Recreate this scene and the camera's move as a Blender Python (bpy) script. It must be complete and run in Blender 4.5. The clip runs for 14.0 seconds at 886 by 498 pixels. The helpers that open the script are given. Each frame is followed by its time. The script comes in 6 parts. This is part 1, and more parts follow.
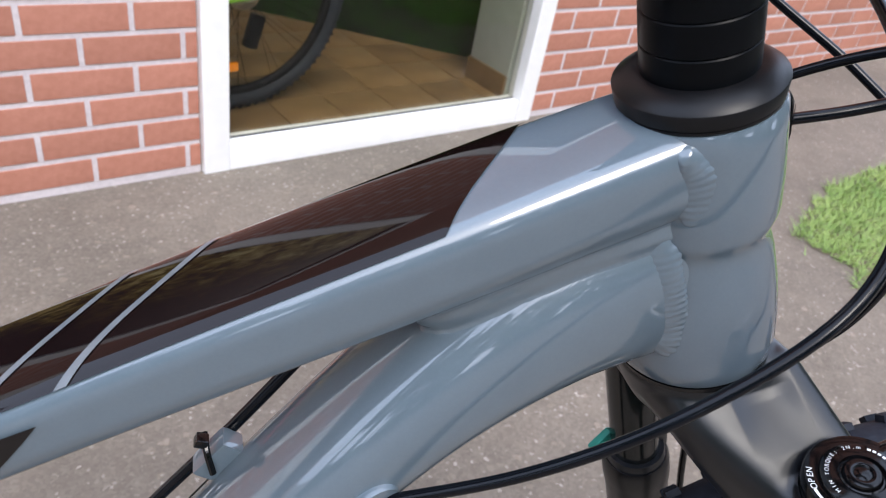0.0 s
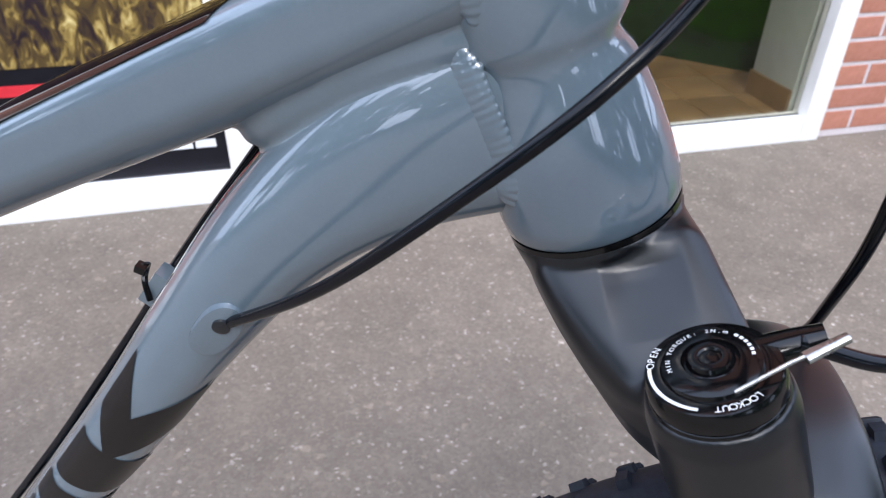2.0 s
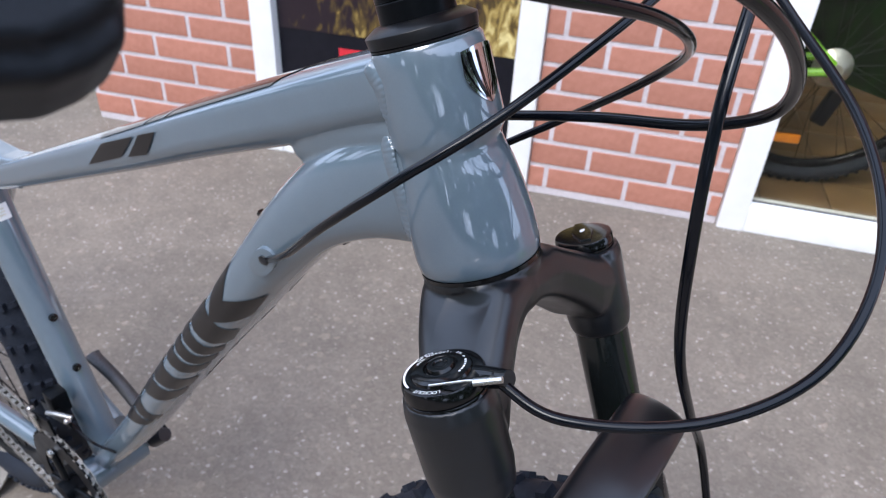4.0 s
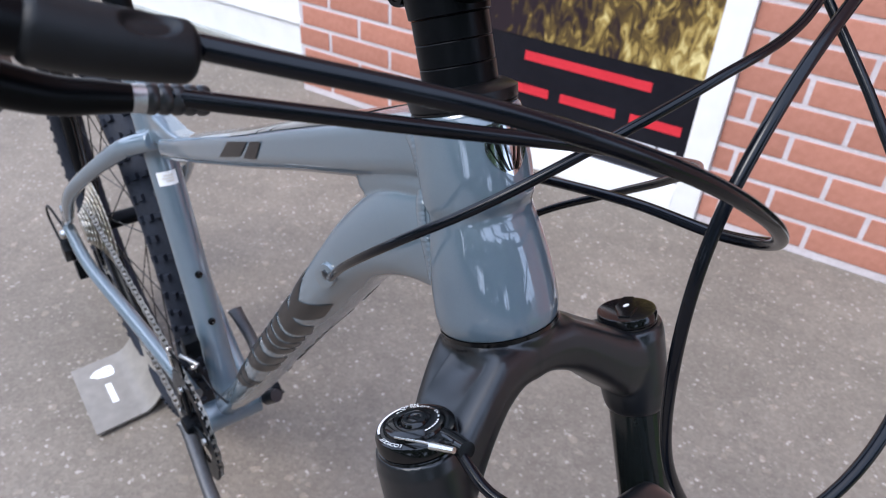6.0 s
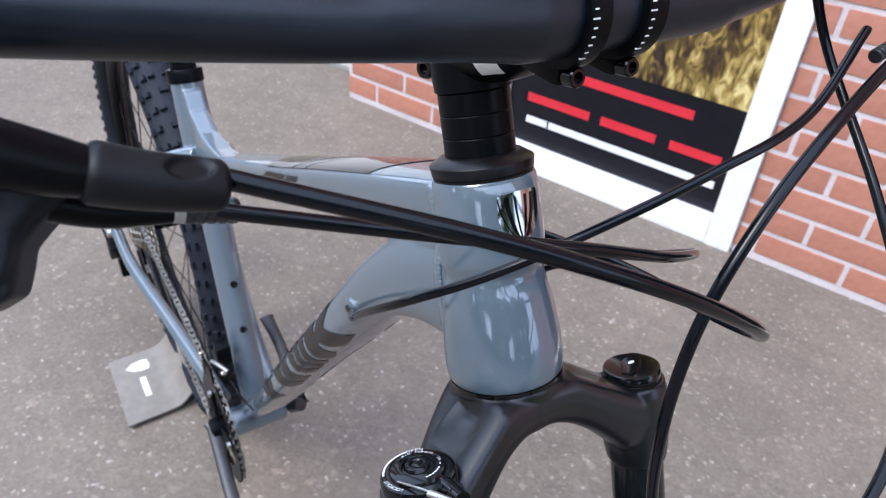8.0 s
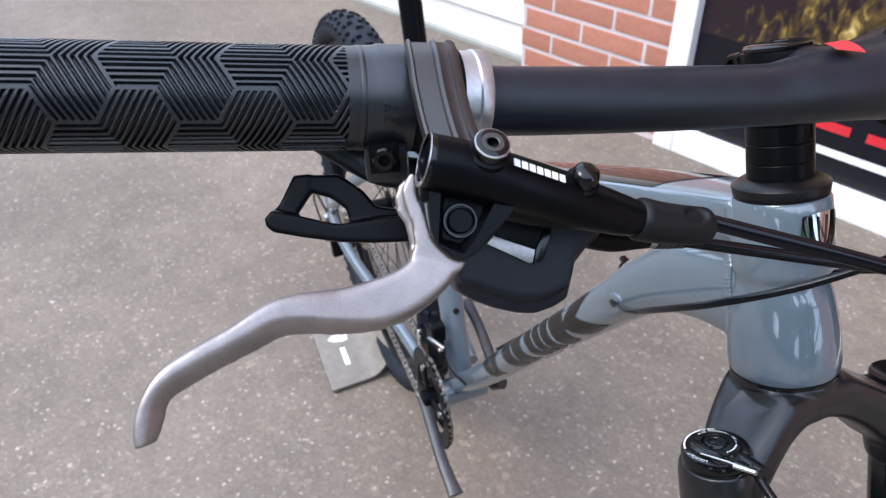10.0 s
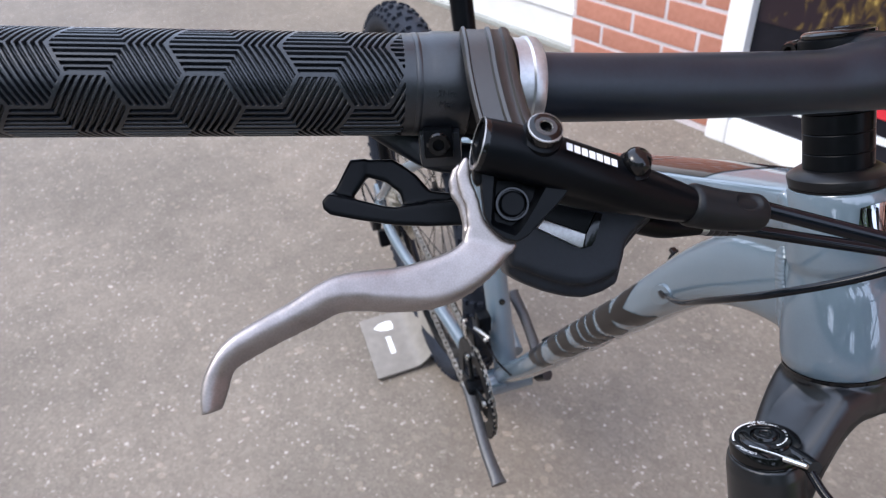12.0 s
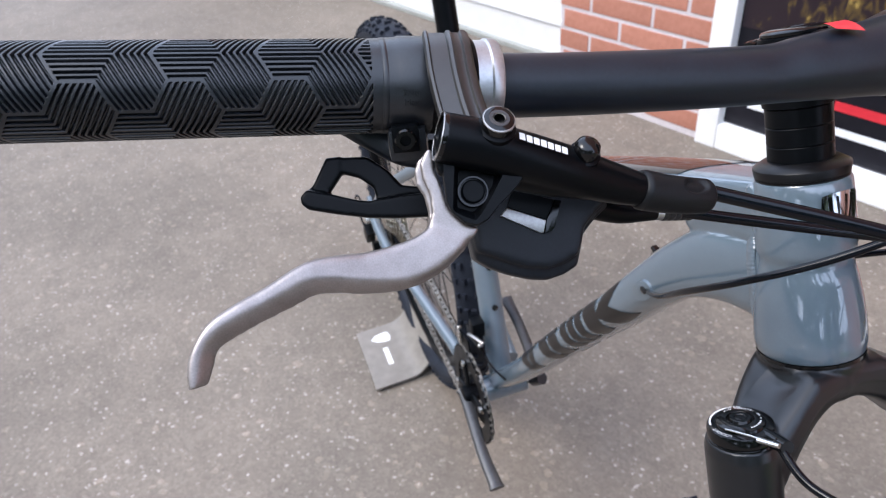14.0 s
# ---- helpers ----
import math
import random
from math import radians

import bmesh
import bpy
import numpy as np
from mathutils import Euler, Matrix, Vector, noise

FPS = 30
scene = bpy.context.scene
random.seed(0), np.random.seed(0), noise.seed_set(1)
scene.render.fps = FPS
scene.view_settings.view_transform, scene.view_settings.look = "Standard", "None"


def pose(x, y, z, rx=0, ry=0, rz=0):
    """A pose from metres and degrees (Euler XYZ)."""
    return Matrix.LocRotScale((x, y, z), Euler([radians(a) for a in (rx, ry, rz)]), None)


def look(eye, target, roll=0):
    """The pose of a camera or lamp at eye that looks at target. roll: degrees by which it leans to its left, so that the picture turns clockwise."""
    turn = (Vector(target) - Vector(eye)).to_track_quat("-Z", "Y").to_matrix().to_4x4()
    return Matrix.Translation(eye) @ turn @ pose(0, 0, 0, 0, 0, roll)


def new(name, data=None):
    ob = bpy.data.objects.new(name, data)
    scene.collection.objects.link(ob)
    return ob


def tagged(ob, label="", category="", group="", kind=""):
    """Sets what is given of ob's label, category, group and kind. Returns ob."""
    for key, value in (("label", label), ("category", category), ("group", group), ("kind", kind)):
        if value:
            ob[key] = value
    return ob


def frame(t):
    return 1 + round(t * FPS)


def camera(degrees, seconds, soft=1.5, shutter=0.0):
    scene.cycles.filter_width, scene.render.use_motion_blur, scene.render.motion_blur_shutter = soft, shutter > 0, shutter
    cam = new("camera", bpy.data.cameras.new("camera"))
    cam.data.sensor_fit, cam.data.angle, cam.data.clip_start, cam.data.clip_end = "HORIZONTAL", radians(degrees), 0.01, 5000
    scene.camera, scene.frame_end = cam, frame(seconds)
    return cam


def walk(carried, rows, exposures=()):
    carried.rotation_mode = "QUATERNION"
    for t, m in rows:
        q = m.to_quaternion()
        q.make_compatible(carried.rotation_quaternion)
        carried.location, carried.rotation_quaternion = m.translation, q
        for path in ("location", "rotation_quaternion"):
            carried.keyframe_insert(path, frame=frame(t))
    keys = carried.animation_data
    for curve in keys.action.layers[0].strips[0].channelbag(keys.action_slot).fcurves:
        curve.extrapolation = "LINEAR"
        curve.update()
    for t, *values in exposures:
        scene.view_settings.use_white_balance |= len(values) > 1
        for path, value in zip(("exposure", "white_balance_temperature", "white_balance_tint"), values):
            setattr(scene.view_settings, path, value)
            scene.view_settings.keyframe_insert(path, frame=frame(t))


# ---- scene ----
cam = camera(64.3, 14.0, soft=1.05)
PATH = [
    (0, (0.2245, 0.4086, 1.0531), (1.3517, 1.6302, -0.0591), 11.26),
    (0.5, (0.2283, 0.3824, 1.0478), (1.2567, 1.6870, -0.0659), 8.42),
    (1, (0.2321, 0.3652, 1.0280), (1.0941, 1.7852, -0.0858), 5.45),
    (1.5, (0.2865, 0.3391, 1.0154), (0.9372, 1.8725, -0.0915), 2.61),
    (2, (0.3528, 0.3124, 1.0067), (0.7679, 1.9241, -0.1025), 0.88),
    (2.2, (0.3783, 0.3012, 1.0110), (0.7041, 1.9353, -0.0951), 0.91),
    (4.3, (0.5309, 0.2189, 1.0931), (0.0338, 1.7921, -0.0374), 3.21),
    (4.5, (0.5489, 0.2318, 1.0970), (-0.0181, 1.7817, -0.0327), 3.06),
    (5, (0.5630, 0.2389, 1.1066), (-0.1345, 1.7163, -0.0470), 2.46),
    (5.5, (0.5670, 0.2561, 1.1116), (-0.2332, 1.6798, -0.0429), 2.93),
    (6, (0.5703, 0.2584, 1.1204), (-0.2649, 1.6498, -0.0485), 3.25),
    (6.5, (0.5776, 0.2678, 1.1243), (-0.2790, 1.6466, -0.0441), 3.84),
    (7, (0.5778, 0.2732, 1.1334), (-0.2797, 1.6435, -0.0444), 3.71),
    (7.2, (0.5807, 0.2730, 1.1349), (-0.2847, 1.6505, -0.0284), 4.33),
    (9.3, (0.5583, 0.2006, 1.1906), (-0.5365, 1.3775, 0.0006), 0.74),
    (9.5, (0.5519, 0.1874, 1.1923), (-0.5791, 1.3239, -0.0033), -0.03),
    (10, (0.5434, 0.1596, 1.2017), (-0.6569, 1.2127, -0.0026), -1.67),
    (10.5, (0.5463, 0.1554, 1.2057), (-0.6927, 1.1588, -0.0017), -2.61),
    (11, (0.5497, 0.1573, 1.2035), (-0.7140, 1.1265, -0.0063), -3.35),
    (11.5, (0.5502, 0.1553, 1.2053), (-0.7304, 1.1067, -0.0009), -3.86),
    (12, (0.5465, 0.1544, 1.2026), (-0.7276, 1.1006, -0.0146), -3.76),
    (12.5, (0.5489, 0.1479, 1.2068), (-0.7926, 1.0188, 0.0060), -5.88),
    (13, (0.5435, 0.1429, 1.2095), (-0.7867, 1.0502, 0.0231), -5.08),
    (13.5, (0.5470, 0.1466, 1.2098), (-0.7848, 1.0446, 0.0183), -5.76),
    (14, (0.5662, 0.1504, 1.2050), (-0.7215, 1.1165, 0.0183), -5.18),
]
walk(cam, [(t, look(eye, target, roll)) for t, eye, target, roll in PATH], exposures=[(0, 0.71, 6400, 10), (0.5, 0.73, 6150, 10), (1, 0.76, 6050, 10), (2, 0.82, 6150, 10), (4.5, 0.73, 6000, 10), (7, 0.78, 6000, 10), (9.5, 0.82, 6180, 10), (10.5, 0.82, 6280, 10), (14, 0.80, 6280, 10)])
cam.data.dof.use_dof = True
cam.data.dof.focus_distance, cam.data.dof.aperture_fstop = 0.28, 24.0

# ---- world and light: overcast daylight ----
world = bpy.data.worlds.new("world")
scene.world = world
world.use_nodes = True
wn = world.node_tree.nodes
sky = wn.new("ShaderNodeTexSky")
sky.sky_type = "NISHITA"
sky.sun_disc = False
sky.sun_elevation, sky.sun_rotation = radians(52), radians(200)
sky.dust_density, sky.air_density = 5.0, 1.0
soft_sky = wn.new("ShaderNodeMixRGB")
soft_sky.inputs[0].default_value = 0.72
soft_sky.inputs[2].default_value = (6.0, 6.95, 9.1, 1)
world.node_tree.links.new(sky.outputs[0], soft_sky.inputs[1])
world.node_tree.links.new(soft_sky.outputs[0], wn["Background"].inputs[0])
wn["Background"].inputs[1].default_value = 0.25
sun = new("sun", bpy.data.lights.new("sun", "SUN"))
sun.data.energy, sun.data.angle, sun.data.color = 1.35, radians(25), (1.0, 0.95, 0.88)
sun.matrix_world = look((-1.2, -3.5, 4.6), (0, 0, 0))


# ---- materials ----
def nodes_of(m):
    m.use_nodes = True
    return m.node_tree.nodes, m.node_tree.links


def surface(name, low, high, rough=0.5, metal=0.0, scale=60.0, detail=4.0, bump=0.0, bump_scale=None, coat=0.0, rough_var=0.08, spec=0.5, vary=0.0):
    """A two-scale noisy surface between two base colours, with fine relief."""
    m = bpy.data.materials.new(name)
    n, l = nodes_of(m)
    b = n["Principled BSDF"]
    tc = n.new("ShaderNodeTexCoord")
    fine = n.new("ShaderNodeTexNoise")
    fine.inputs["Scale"].default_value, fine.inputs["Detail"].default_value = scale, detail
    broad = n.new("ShaderNodeTexNoise")
    broad.inputs["Scale"].default_value = scale * 0.09
    l.new(tc.outputs["Object"], fine.inputs["Vector"])
    l.new(tc.outputs["Object"], broad.inputs["Vector"])
    mix = n.new("ShaderNodeMath")
    mix.operation = "MULTIPLY_ADD"
    mix.inputs[1].default_value, mix.inputs[2].default_value = 0.55, 0.0
    l.new(fine.outputs[0], mix.inputs[0])
    add = n.new("ShaderNodeMath")
    add.operation = "MULTIPLY_ADD"
    add.inputs[1].default_value = 0.45
    l.new(broad.outputs[0], add.inputs[0])
    l.new(mix.outputs[0], add.inputs[2])
    ramp = n.new("ShaderNodeValToRGB")
    ramp.color_ramp.elements[0].position, ramp.color_ramp.elements[1].position = 0.35, 0.65
    ramp.color_ramp.elements[0].color, ramp.color_ramp.elements[1].color = (*low, 1), (*high, 1)
    l.new(add.outputs[0], ramp.inputs[0])
    colour = ramp.outputs[0]
    if vary:
        info = n.new("ShaderNodeObjectInfo")
        hsv = n.new("ShaderNodeHueSaturation")
        rng = n.new("ShaderNodeMapRange")
        rng.inputs["To Min"].default_value, rng.inputs["To Max"].default_value = 1 - vary, 1 + vary
        l.new(info.outputs["Random"], rng.inputs["Value"])
        l.new(rng.outputs[0], hsv.inputs["Value"])
        l.new(colour, hsv.inputs["Color"])
        colour = hsv.outputs[0]
    l.new(colour, b.inputs["Base Color"])
    rr = n.new("ShaderNodeMapRange")
    rr.inputs["To Min"].default_value, rr.inputs["To Max"].default_value = max(0.02, rough - rough_var), min(1, rough + rough_var)
    l.new(broad.outputs[0], rr.inputs["Value"])
    l.new(rr.outputs[0], b.inputs["Roughness"])
    b.inputs["Metallic"].default_value = metal
    b.inputs["Specular IOR Level"].default_value = spec
    b.inputs["Coat Weight"].default_value = coat
    b.inputs["Coat Roughness"].default_value, b.inputs["Coat IOR"].default_value = 0.012, 1.85
    if bump:
        bp = n.new("ShaderNodeBump")
        bp.inputs["Strength"].default_value, bp.inputs["Distance"].default_value = bump, 0.002
        src = fine
        if bump_scale:
            src = n.new("ShaderNodeTexNoise")
            src.inputs["Scale"].default_value, src.inputs["Detail"].default_value = bump_scale, 6
            l.new(tc.outputs["Object"], src.inputs["Vector"])
        l.new(src.outputs[0], bp.inputs["Height"])
        l.new(bp.outputs[0], b.inputs["Normal"])
    return m


M_paint = surface("slate_paint", (0.092, 0.125, 0.156), (0.099, 0.134, 0.166), rough=0.45, spec=0.25, coat=1.0, scale=900, rough_var=0.03)
M_decal = surface("decal_black", (0.006, 0.005, 0.005), (0.010, 0.008, 0.008), rough=0.30, spec=0.30, scale=300, rough_var=0.04)
M_topblack = surface("top_tube_black", (0.004, 0.002, 0.002), (0.006, 0.0027, 0.0027), rough=0.05, spec=0.36, scale=500, rough_var=0.02, bump=0.012, bump_scale=90)
M_blackmatt = surface("anodised_black", (0.0016, 0.0020, 0.0028), (0.0024, 0.0030, 0.0040), rough=0.33, spec=0.10, scale=700, bump=0.03, bump_scale=2500)
M_bar = surface("bar_black", (0.0042, 0.0070, 0.0120), (0.0078, 0.0116, 0.0184), rough=0.36, spec=0.40, scale=700, bump=0.03, bump_scale=2500)
M_cover = surface("satin_black", (0.003, 0.003, 0.0036), (0.0045, 0.0045, 0.0055), rough=0.36, spec=0.28, scale=700, bump=0.03, bump_scale=2500)
M_crown = surface("fork_black", (0.0028, 0.0035, 0.0050), (0.0042, 0.0052, 0.0072), rough=0.32, spec=0.58, scale=900, bump=0.03, bump_scale=3000)
M_boot = surface("boot_rubber", (0.0034, 0.0040, 0.0050), (0.0052, 0.0060, 0.0072), rough=0.46, spec=0.24, scale=700, bump=0.05, bump_scale=2200)
M_chrome = surface("badge_chrome", (0.50, 0.51, 0.53), (0.58, 0.59, 0.61), rough=0.12, metal=1.0, scale=400, rough_var=0.04)
M_strap = surface("cast_black", (0.010, 0.009, 0.0085), (0.016, 0.0145, 0.0135), rough=0.42, spec=0.75, scale=500, bump=0.05, bump_scale=2400)
M_gloss = surface("gloss_black", (0.002, 0.002, 0.0024), (0.003, 0.003, 0.0034), rough=0.14, spec=0.4, scale=300, rough_var=0.03)
M_rubber = surface("rubber_black", (0.0045, 0.0058, 0.008), (0.009, 0.011, 0.0145), rough=0.33, spec=0.58, scale=900, bump=0.06, bump_scale=2200)
M_pod = surface("pod_plastic", (0.007, 0.008, 0.011), (0.010, 0.012, 0.016), rough=0.42, spec=0.22, scale=900, bump=0.05, bump_scale=2500)
M_tyre = surface("tyre_rubber", (0.008, 0.010, 0.016), (0.016, 0.020, 0.030), rough=0.65, spec=0.2, scale=300, bump=0.1, bump_scale=900)
M_cable = surface("cable_housing", (0.0016, 0.0022, 0.0040), (0.0025, 0.0033, 0.0056), rough=0.17, spec=0.26, scale=500, rough_var=0.05)
M_lever = surface("lever_alloy", (0.255, 0.228, 0.220), (0.345, 0.312, 0.302), rough=0.40, metal=0.8, scale=2200, bump=0.05, bump_scale=5000)
M_alloy = surface("bare_alloy", (0.42, 0.43, 0.44), (0.52, 0.53, 0.54), rough=0.38, metal=0.9, scale=900, bump=0.02)
M_steel = surface("bright_steel", (0.55, 0.53, 0.50), (0.72, 0.70, 0.67), rough=0.28, metal=1.0, scale=700)
M_chain = surface("chain_steel", (0.18, 0.17, 0.15), (0.42, 0.39, 0.35), rough=0.42, metal=0.8, scale=220)
M_crank = surface("crank_grey", (0.045, 0.045, 0.048), (0.070, 0.070, 0.073), rough=0.38, metal=0.4, scale=300)
M_trim = surface("brushed_trim", (0.30, 0.29, 0.28), (0.42, 0.41, 0.40), rough=0.35, metal=0.9, scale=900)
M_dusty = surface("worn_steel", (0.52, 0.47, 0.39), (0.84, 0.78, 0.67), rough=0.34, metal=0.9, scale=400)
M_smoke = surface("stanchion_black", (0.005, 0.0065, 0.0065), (0.008, 0.010, 0.010), rough=0.13, spec=0.30, scale=300, rough_var=0.02)
M_white = surface("white_print", (0.72, 0.72, 0.72), (0.8, 0.8, 0.8), rough=0.5, scale=300)
M_teal = surface("teal_plastic", (0.01, 0.20, 0.16), (0.015, 0.25, 0.20), rough=0.5, scale=200)
M_red = surface("red_print", (0.45, 0.02, 0.03), (0.55, 0.03, 0.04), rough=0.4, scale=200)
M_clear = surface("pale_stripe_print", (0.10, 0.115, 0.13), (0.14, 0.155, 0.17), rough=0.35, scale=200)
M_plate = surface("stand_plate_paint", (0.165, 0.148, 0.128), (0.225, 0.204, 0.178), rough=0.5, scale=45, bump=0.05)
M_brick = surface("brick_face", (0.37, 0.152, 0.102), (0.46, 0.205, 0.146), rough=0.72, scale=55, detail=7, bump=0.08, bump_scale=260, vary=0.08)
M_mortar = surface("mortar", (0.50, 0.455, 0.475), (0.62, 0.57, 0.59), rough=0.9, scale=90, bump=0.3, bump_scale=400)
M_pvc = surface("white_pvc", (0.80, 0.80, 0.80), (0.86, 0.86, 0.87), rough=0.35, scale=20)
M_doorwhite = surface("white_door_paint", (0.78, 0.79, 0.80), (0.85, 0.86, 0.87), rough=0.45, scale=12, bump=0.04)
M_seal = surface("window_seal", (0.03, 0.03, 0.035), (0.05, 0.05, 0.055), rough=0.6, scale=60)
M_posterblack = surface("poster_black", (0.006, 0.006, 0.010), (0.010, 0.010, 0.015), rough=0.38, spec=0.25, scale=30)
M_textred = surface("poster_red", (0.55, 0.02, 0.035), (0.62, 0.03, 0.045), rough=0.45, scale=60)
M_textwhite = surface("poster_white", (0.70, 0.72, 0.76), (0.78, 0.8, 0.84), rough=0.45, scale=60)
M_green = surface("lime_paint", (0.25, 0.55, 0.03), (0.30, 0.62, 0.05), rough=0.25, coat=0.8, scale=80)
M_amber = surface("amber_reflector", (0.75, 0.20, 0.01), (0.85, 0.28, 0.02), rough=0.25, scale=300)
M_turf = surface("green_panel", (0.0015, 0.007, 0.001), (0.012, 0.042, 0.005), rough=0.9, spec=0.1, scale=14, detail=10, bump=0.8)
M_plaster = surface("grey_plaster", (0.28, 0.29, 0.27), (0.34, 0.35, 0.33), rough=0.8, scale=20, bump=0.1)
M_tile = surface("tan_tile", (0.105, 0.062, 0.028), (0.185, 0.112, 0.052), rough=0.35, scale=9, detail=6, vary=0.12)
M_grout = surface("grout", (0.21, 0.165, 0.115), (0.27, 0.22, 0.16), rough=0.9, scale=60)
M_grass = surface("grass_blades", (0.14, 0.26, 0.05), (0.32, 0.42, 0.13), rough=0.6, scale=14)
M_soil = surface("soil", (0.11, 0.085, 0.06), (0.19, 0.155, 0.115), rough=0.95, scale=40, bump=0.4)
M_leaf = surface("far_leaves", (0.03, 0.06, 0.02), (0.08, 0.13, 0.04), rough=0.8, scale=3, detail=8)


def asphalt():
    m = bpy.data.materials.new("asphalt")
    n, l = nodes_of(m)
    b = n["Principled BSDF"]
    tc = n.new("ShaderNodeTexCoord")

    def noise_node(scale, detail=3.0):
        t = n.new("ShaderNodeTexNoise")
        t.inputs["Scale"].default_value, t.inputs["Detail"].default_value = scale, detail
        l.new(tc.outputs["Object"], t.inputs["Vector"])
        return t

    def chips(scale, stops):
        """Stones of one size, each with its own tone."""
        warp = noise_node(scale * 0.7, 2)
        bend = n.new("ShaderNodeVectorMath")
        bend.operation = "MULTIPLY_ADD"
        bend.inputs[1].default_value = (0.5 / scale,) * 3
        l.new(warp.outputs["Color"], bend.inputs[0])
        l.new(tc.outputs["Object"], bend.inputs[2])
        v = n.new("ShaderNodeTexVoronoi")
        v.inputs["Scale"].default_value = scale
        l.new(bend.outputs[0], v.inputs["Vector"])
        per = n.new("ShaderNodeSeparateColor")
        l.new(v.outputs["Color"], per.inputs[0])
        ramp = n.new("ShaderNodeValToRGB")
        e = ramp.color_ramp.elements
        e[0].position, e[0].color = stops[0][0], (*stops[0][1], 1)
        e[1].position, e[1].color = stops[-1][0], (*stops[-1][1], 1)
        for at, col in stops[1:-1]:
            e.new(at).color = (*col, 1)
        l.new(per.outputs[0], ramp.inputs[0])
        return v, ramp

    grains, ramp = chips(170, [(0.0, (0.142, 0.118, 0.095)), (0.60, (0.164, 0.138, 0.112)), (0.955, (0.180, 0.153, 0.126)), (0.985, (0.25, 0.222, 0.192)), (1.0, (0.34, 0.306, 0.272))])
    _, big = chips(78, [(0.0, (0.95, 0.945, 0.94)), (0.80, (1.0, 1.0, 1.0)), (0.97, (1.04, 1.04, 1.035)), (1.0, (1.42, 1.40, 1.38))])
    both = n.new("ShaderNodeMixRGB")
    both.blend_type, both.inputs[0].default_value = "MULTIPLY", 1.0
    l.new(ramp.outputs[0], both.inputs[1])
    l.new(big.outputs[0], both.inputs[2])
    broad = noise_node(1.6, 5)
    tone = n.new("ShaderNodeMapRange")
    tone.inputs["From Min"].default_value, tone.inputs["From Max"].default_value = 0.3, 0.7
    tone.inputs["To Min"].default_value, tone.inputs["To Max"].default_value = 0.82, 1.15
    l.new(broad.outputs[0], tone.inputs[0])
    fine = noise_node(420, 2)
    tone2 = n.new("ShaderNodeMapRange")
    tone2.inputs["To Min"].default_value, tone2.inputs["To Max"].default_value = 0.86, 1.14
    l.new(fine.outputs[0], tone2.inputs[0])
    patch_noise = noise_node(11, 4)
    tone3 = n.new("ShaderNodeMapRange")
    tone3.inputs["From Min"].default_value, tone3.inputs["From Max"].default_value = 0.3, 0.7
    tone3.inputs["To Min"].default_value, tone3.inputs["To Max"].default_value = 0.90, 1.09
    l.new(patch_noise.outputs[0], tone3.inputs[0])
    wide = n.new("ShaderNodeMath")
    wide.operation = "MULTIPLY"
    l.new(tone.outputs[0], wide.inputs[0])
    l.new(tone3.outputs[0], wide.inputs[1])
    mul = n.new("ShaderNodeMath")
    mul.operation = "MULTIPLY"
    l.new(wide.outputs[0], mul.inputs[0])
    l.new(tone2.outputs[0], mul.inputs[1])
    hsv = n.new("ShaderNodeHueSaturation")
    l.new(both.outputs[0], hsv.inputs["Color"])
    l.new(mul.outputs[0], hsv.inputs["Value"])
    l.new(hsv.outputs[0], b.inputs["Base Color"])
    b.inputs["Roughness"].default_value = 0.85
    bp = n.new("ShaderNodeBump")
    bp.inputs["Strength"].default_value, bp.inputs["Distance"].default_value = 0.14, 0.003
    l.new(grains.outputs["Distance"], bp.inputs["Height"])
    l.new(bp.outputs[0], b.inputs["Normal"])
    return m


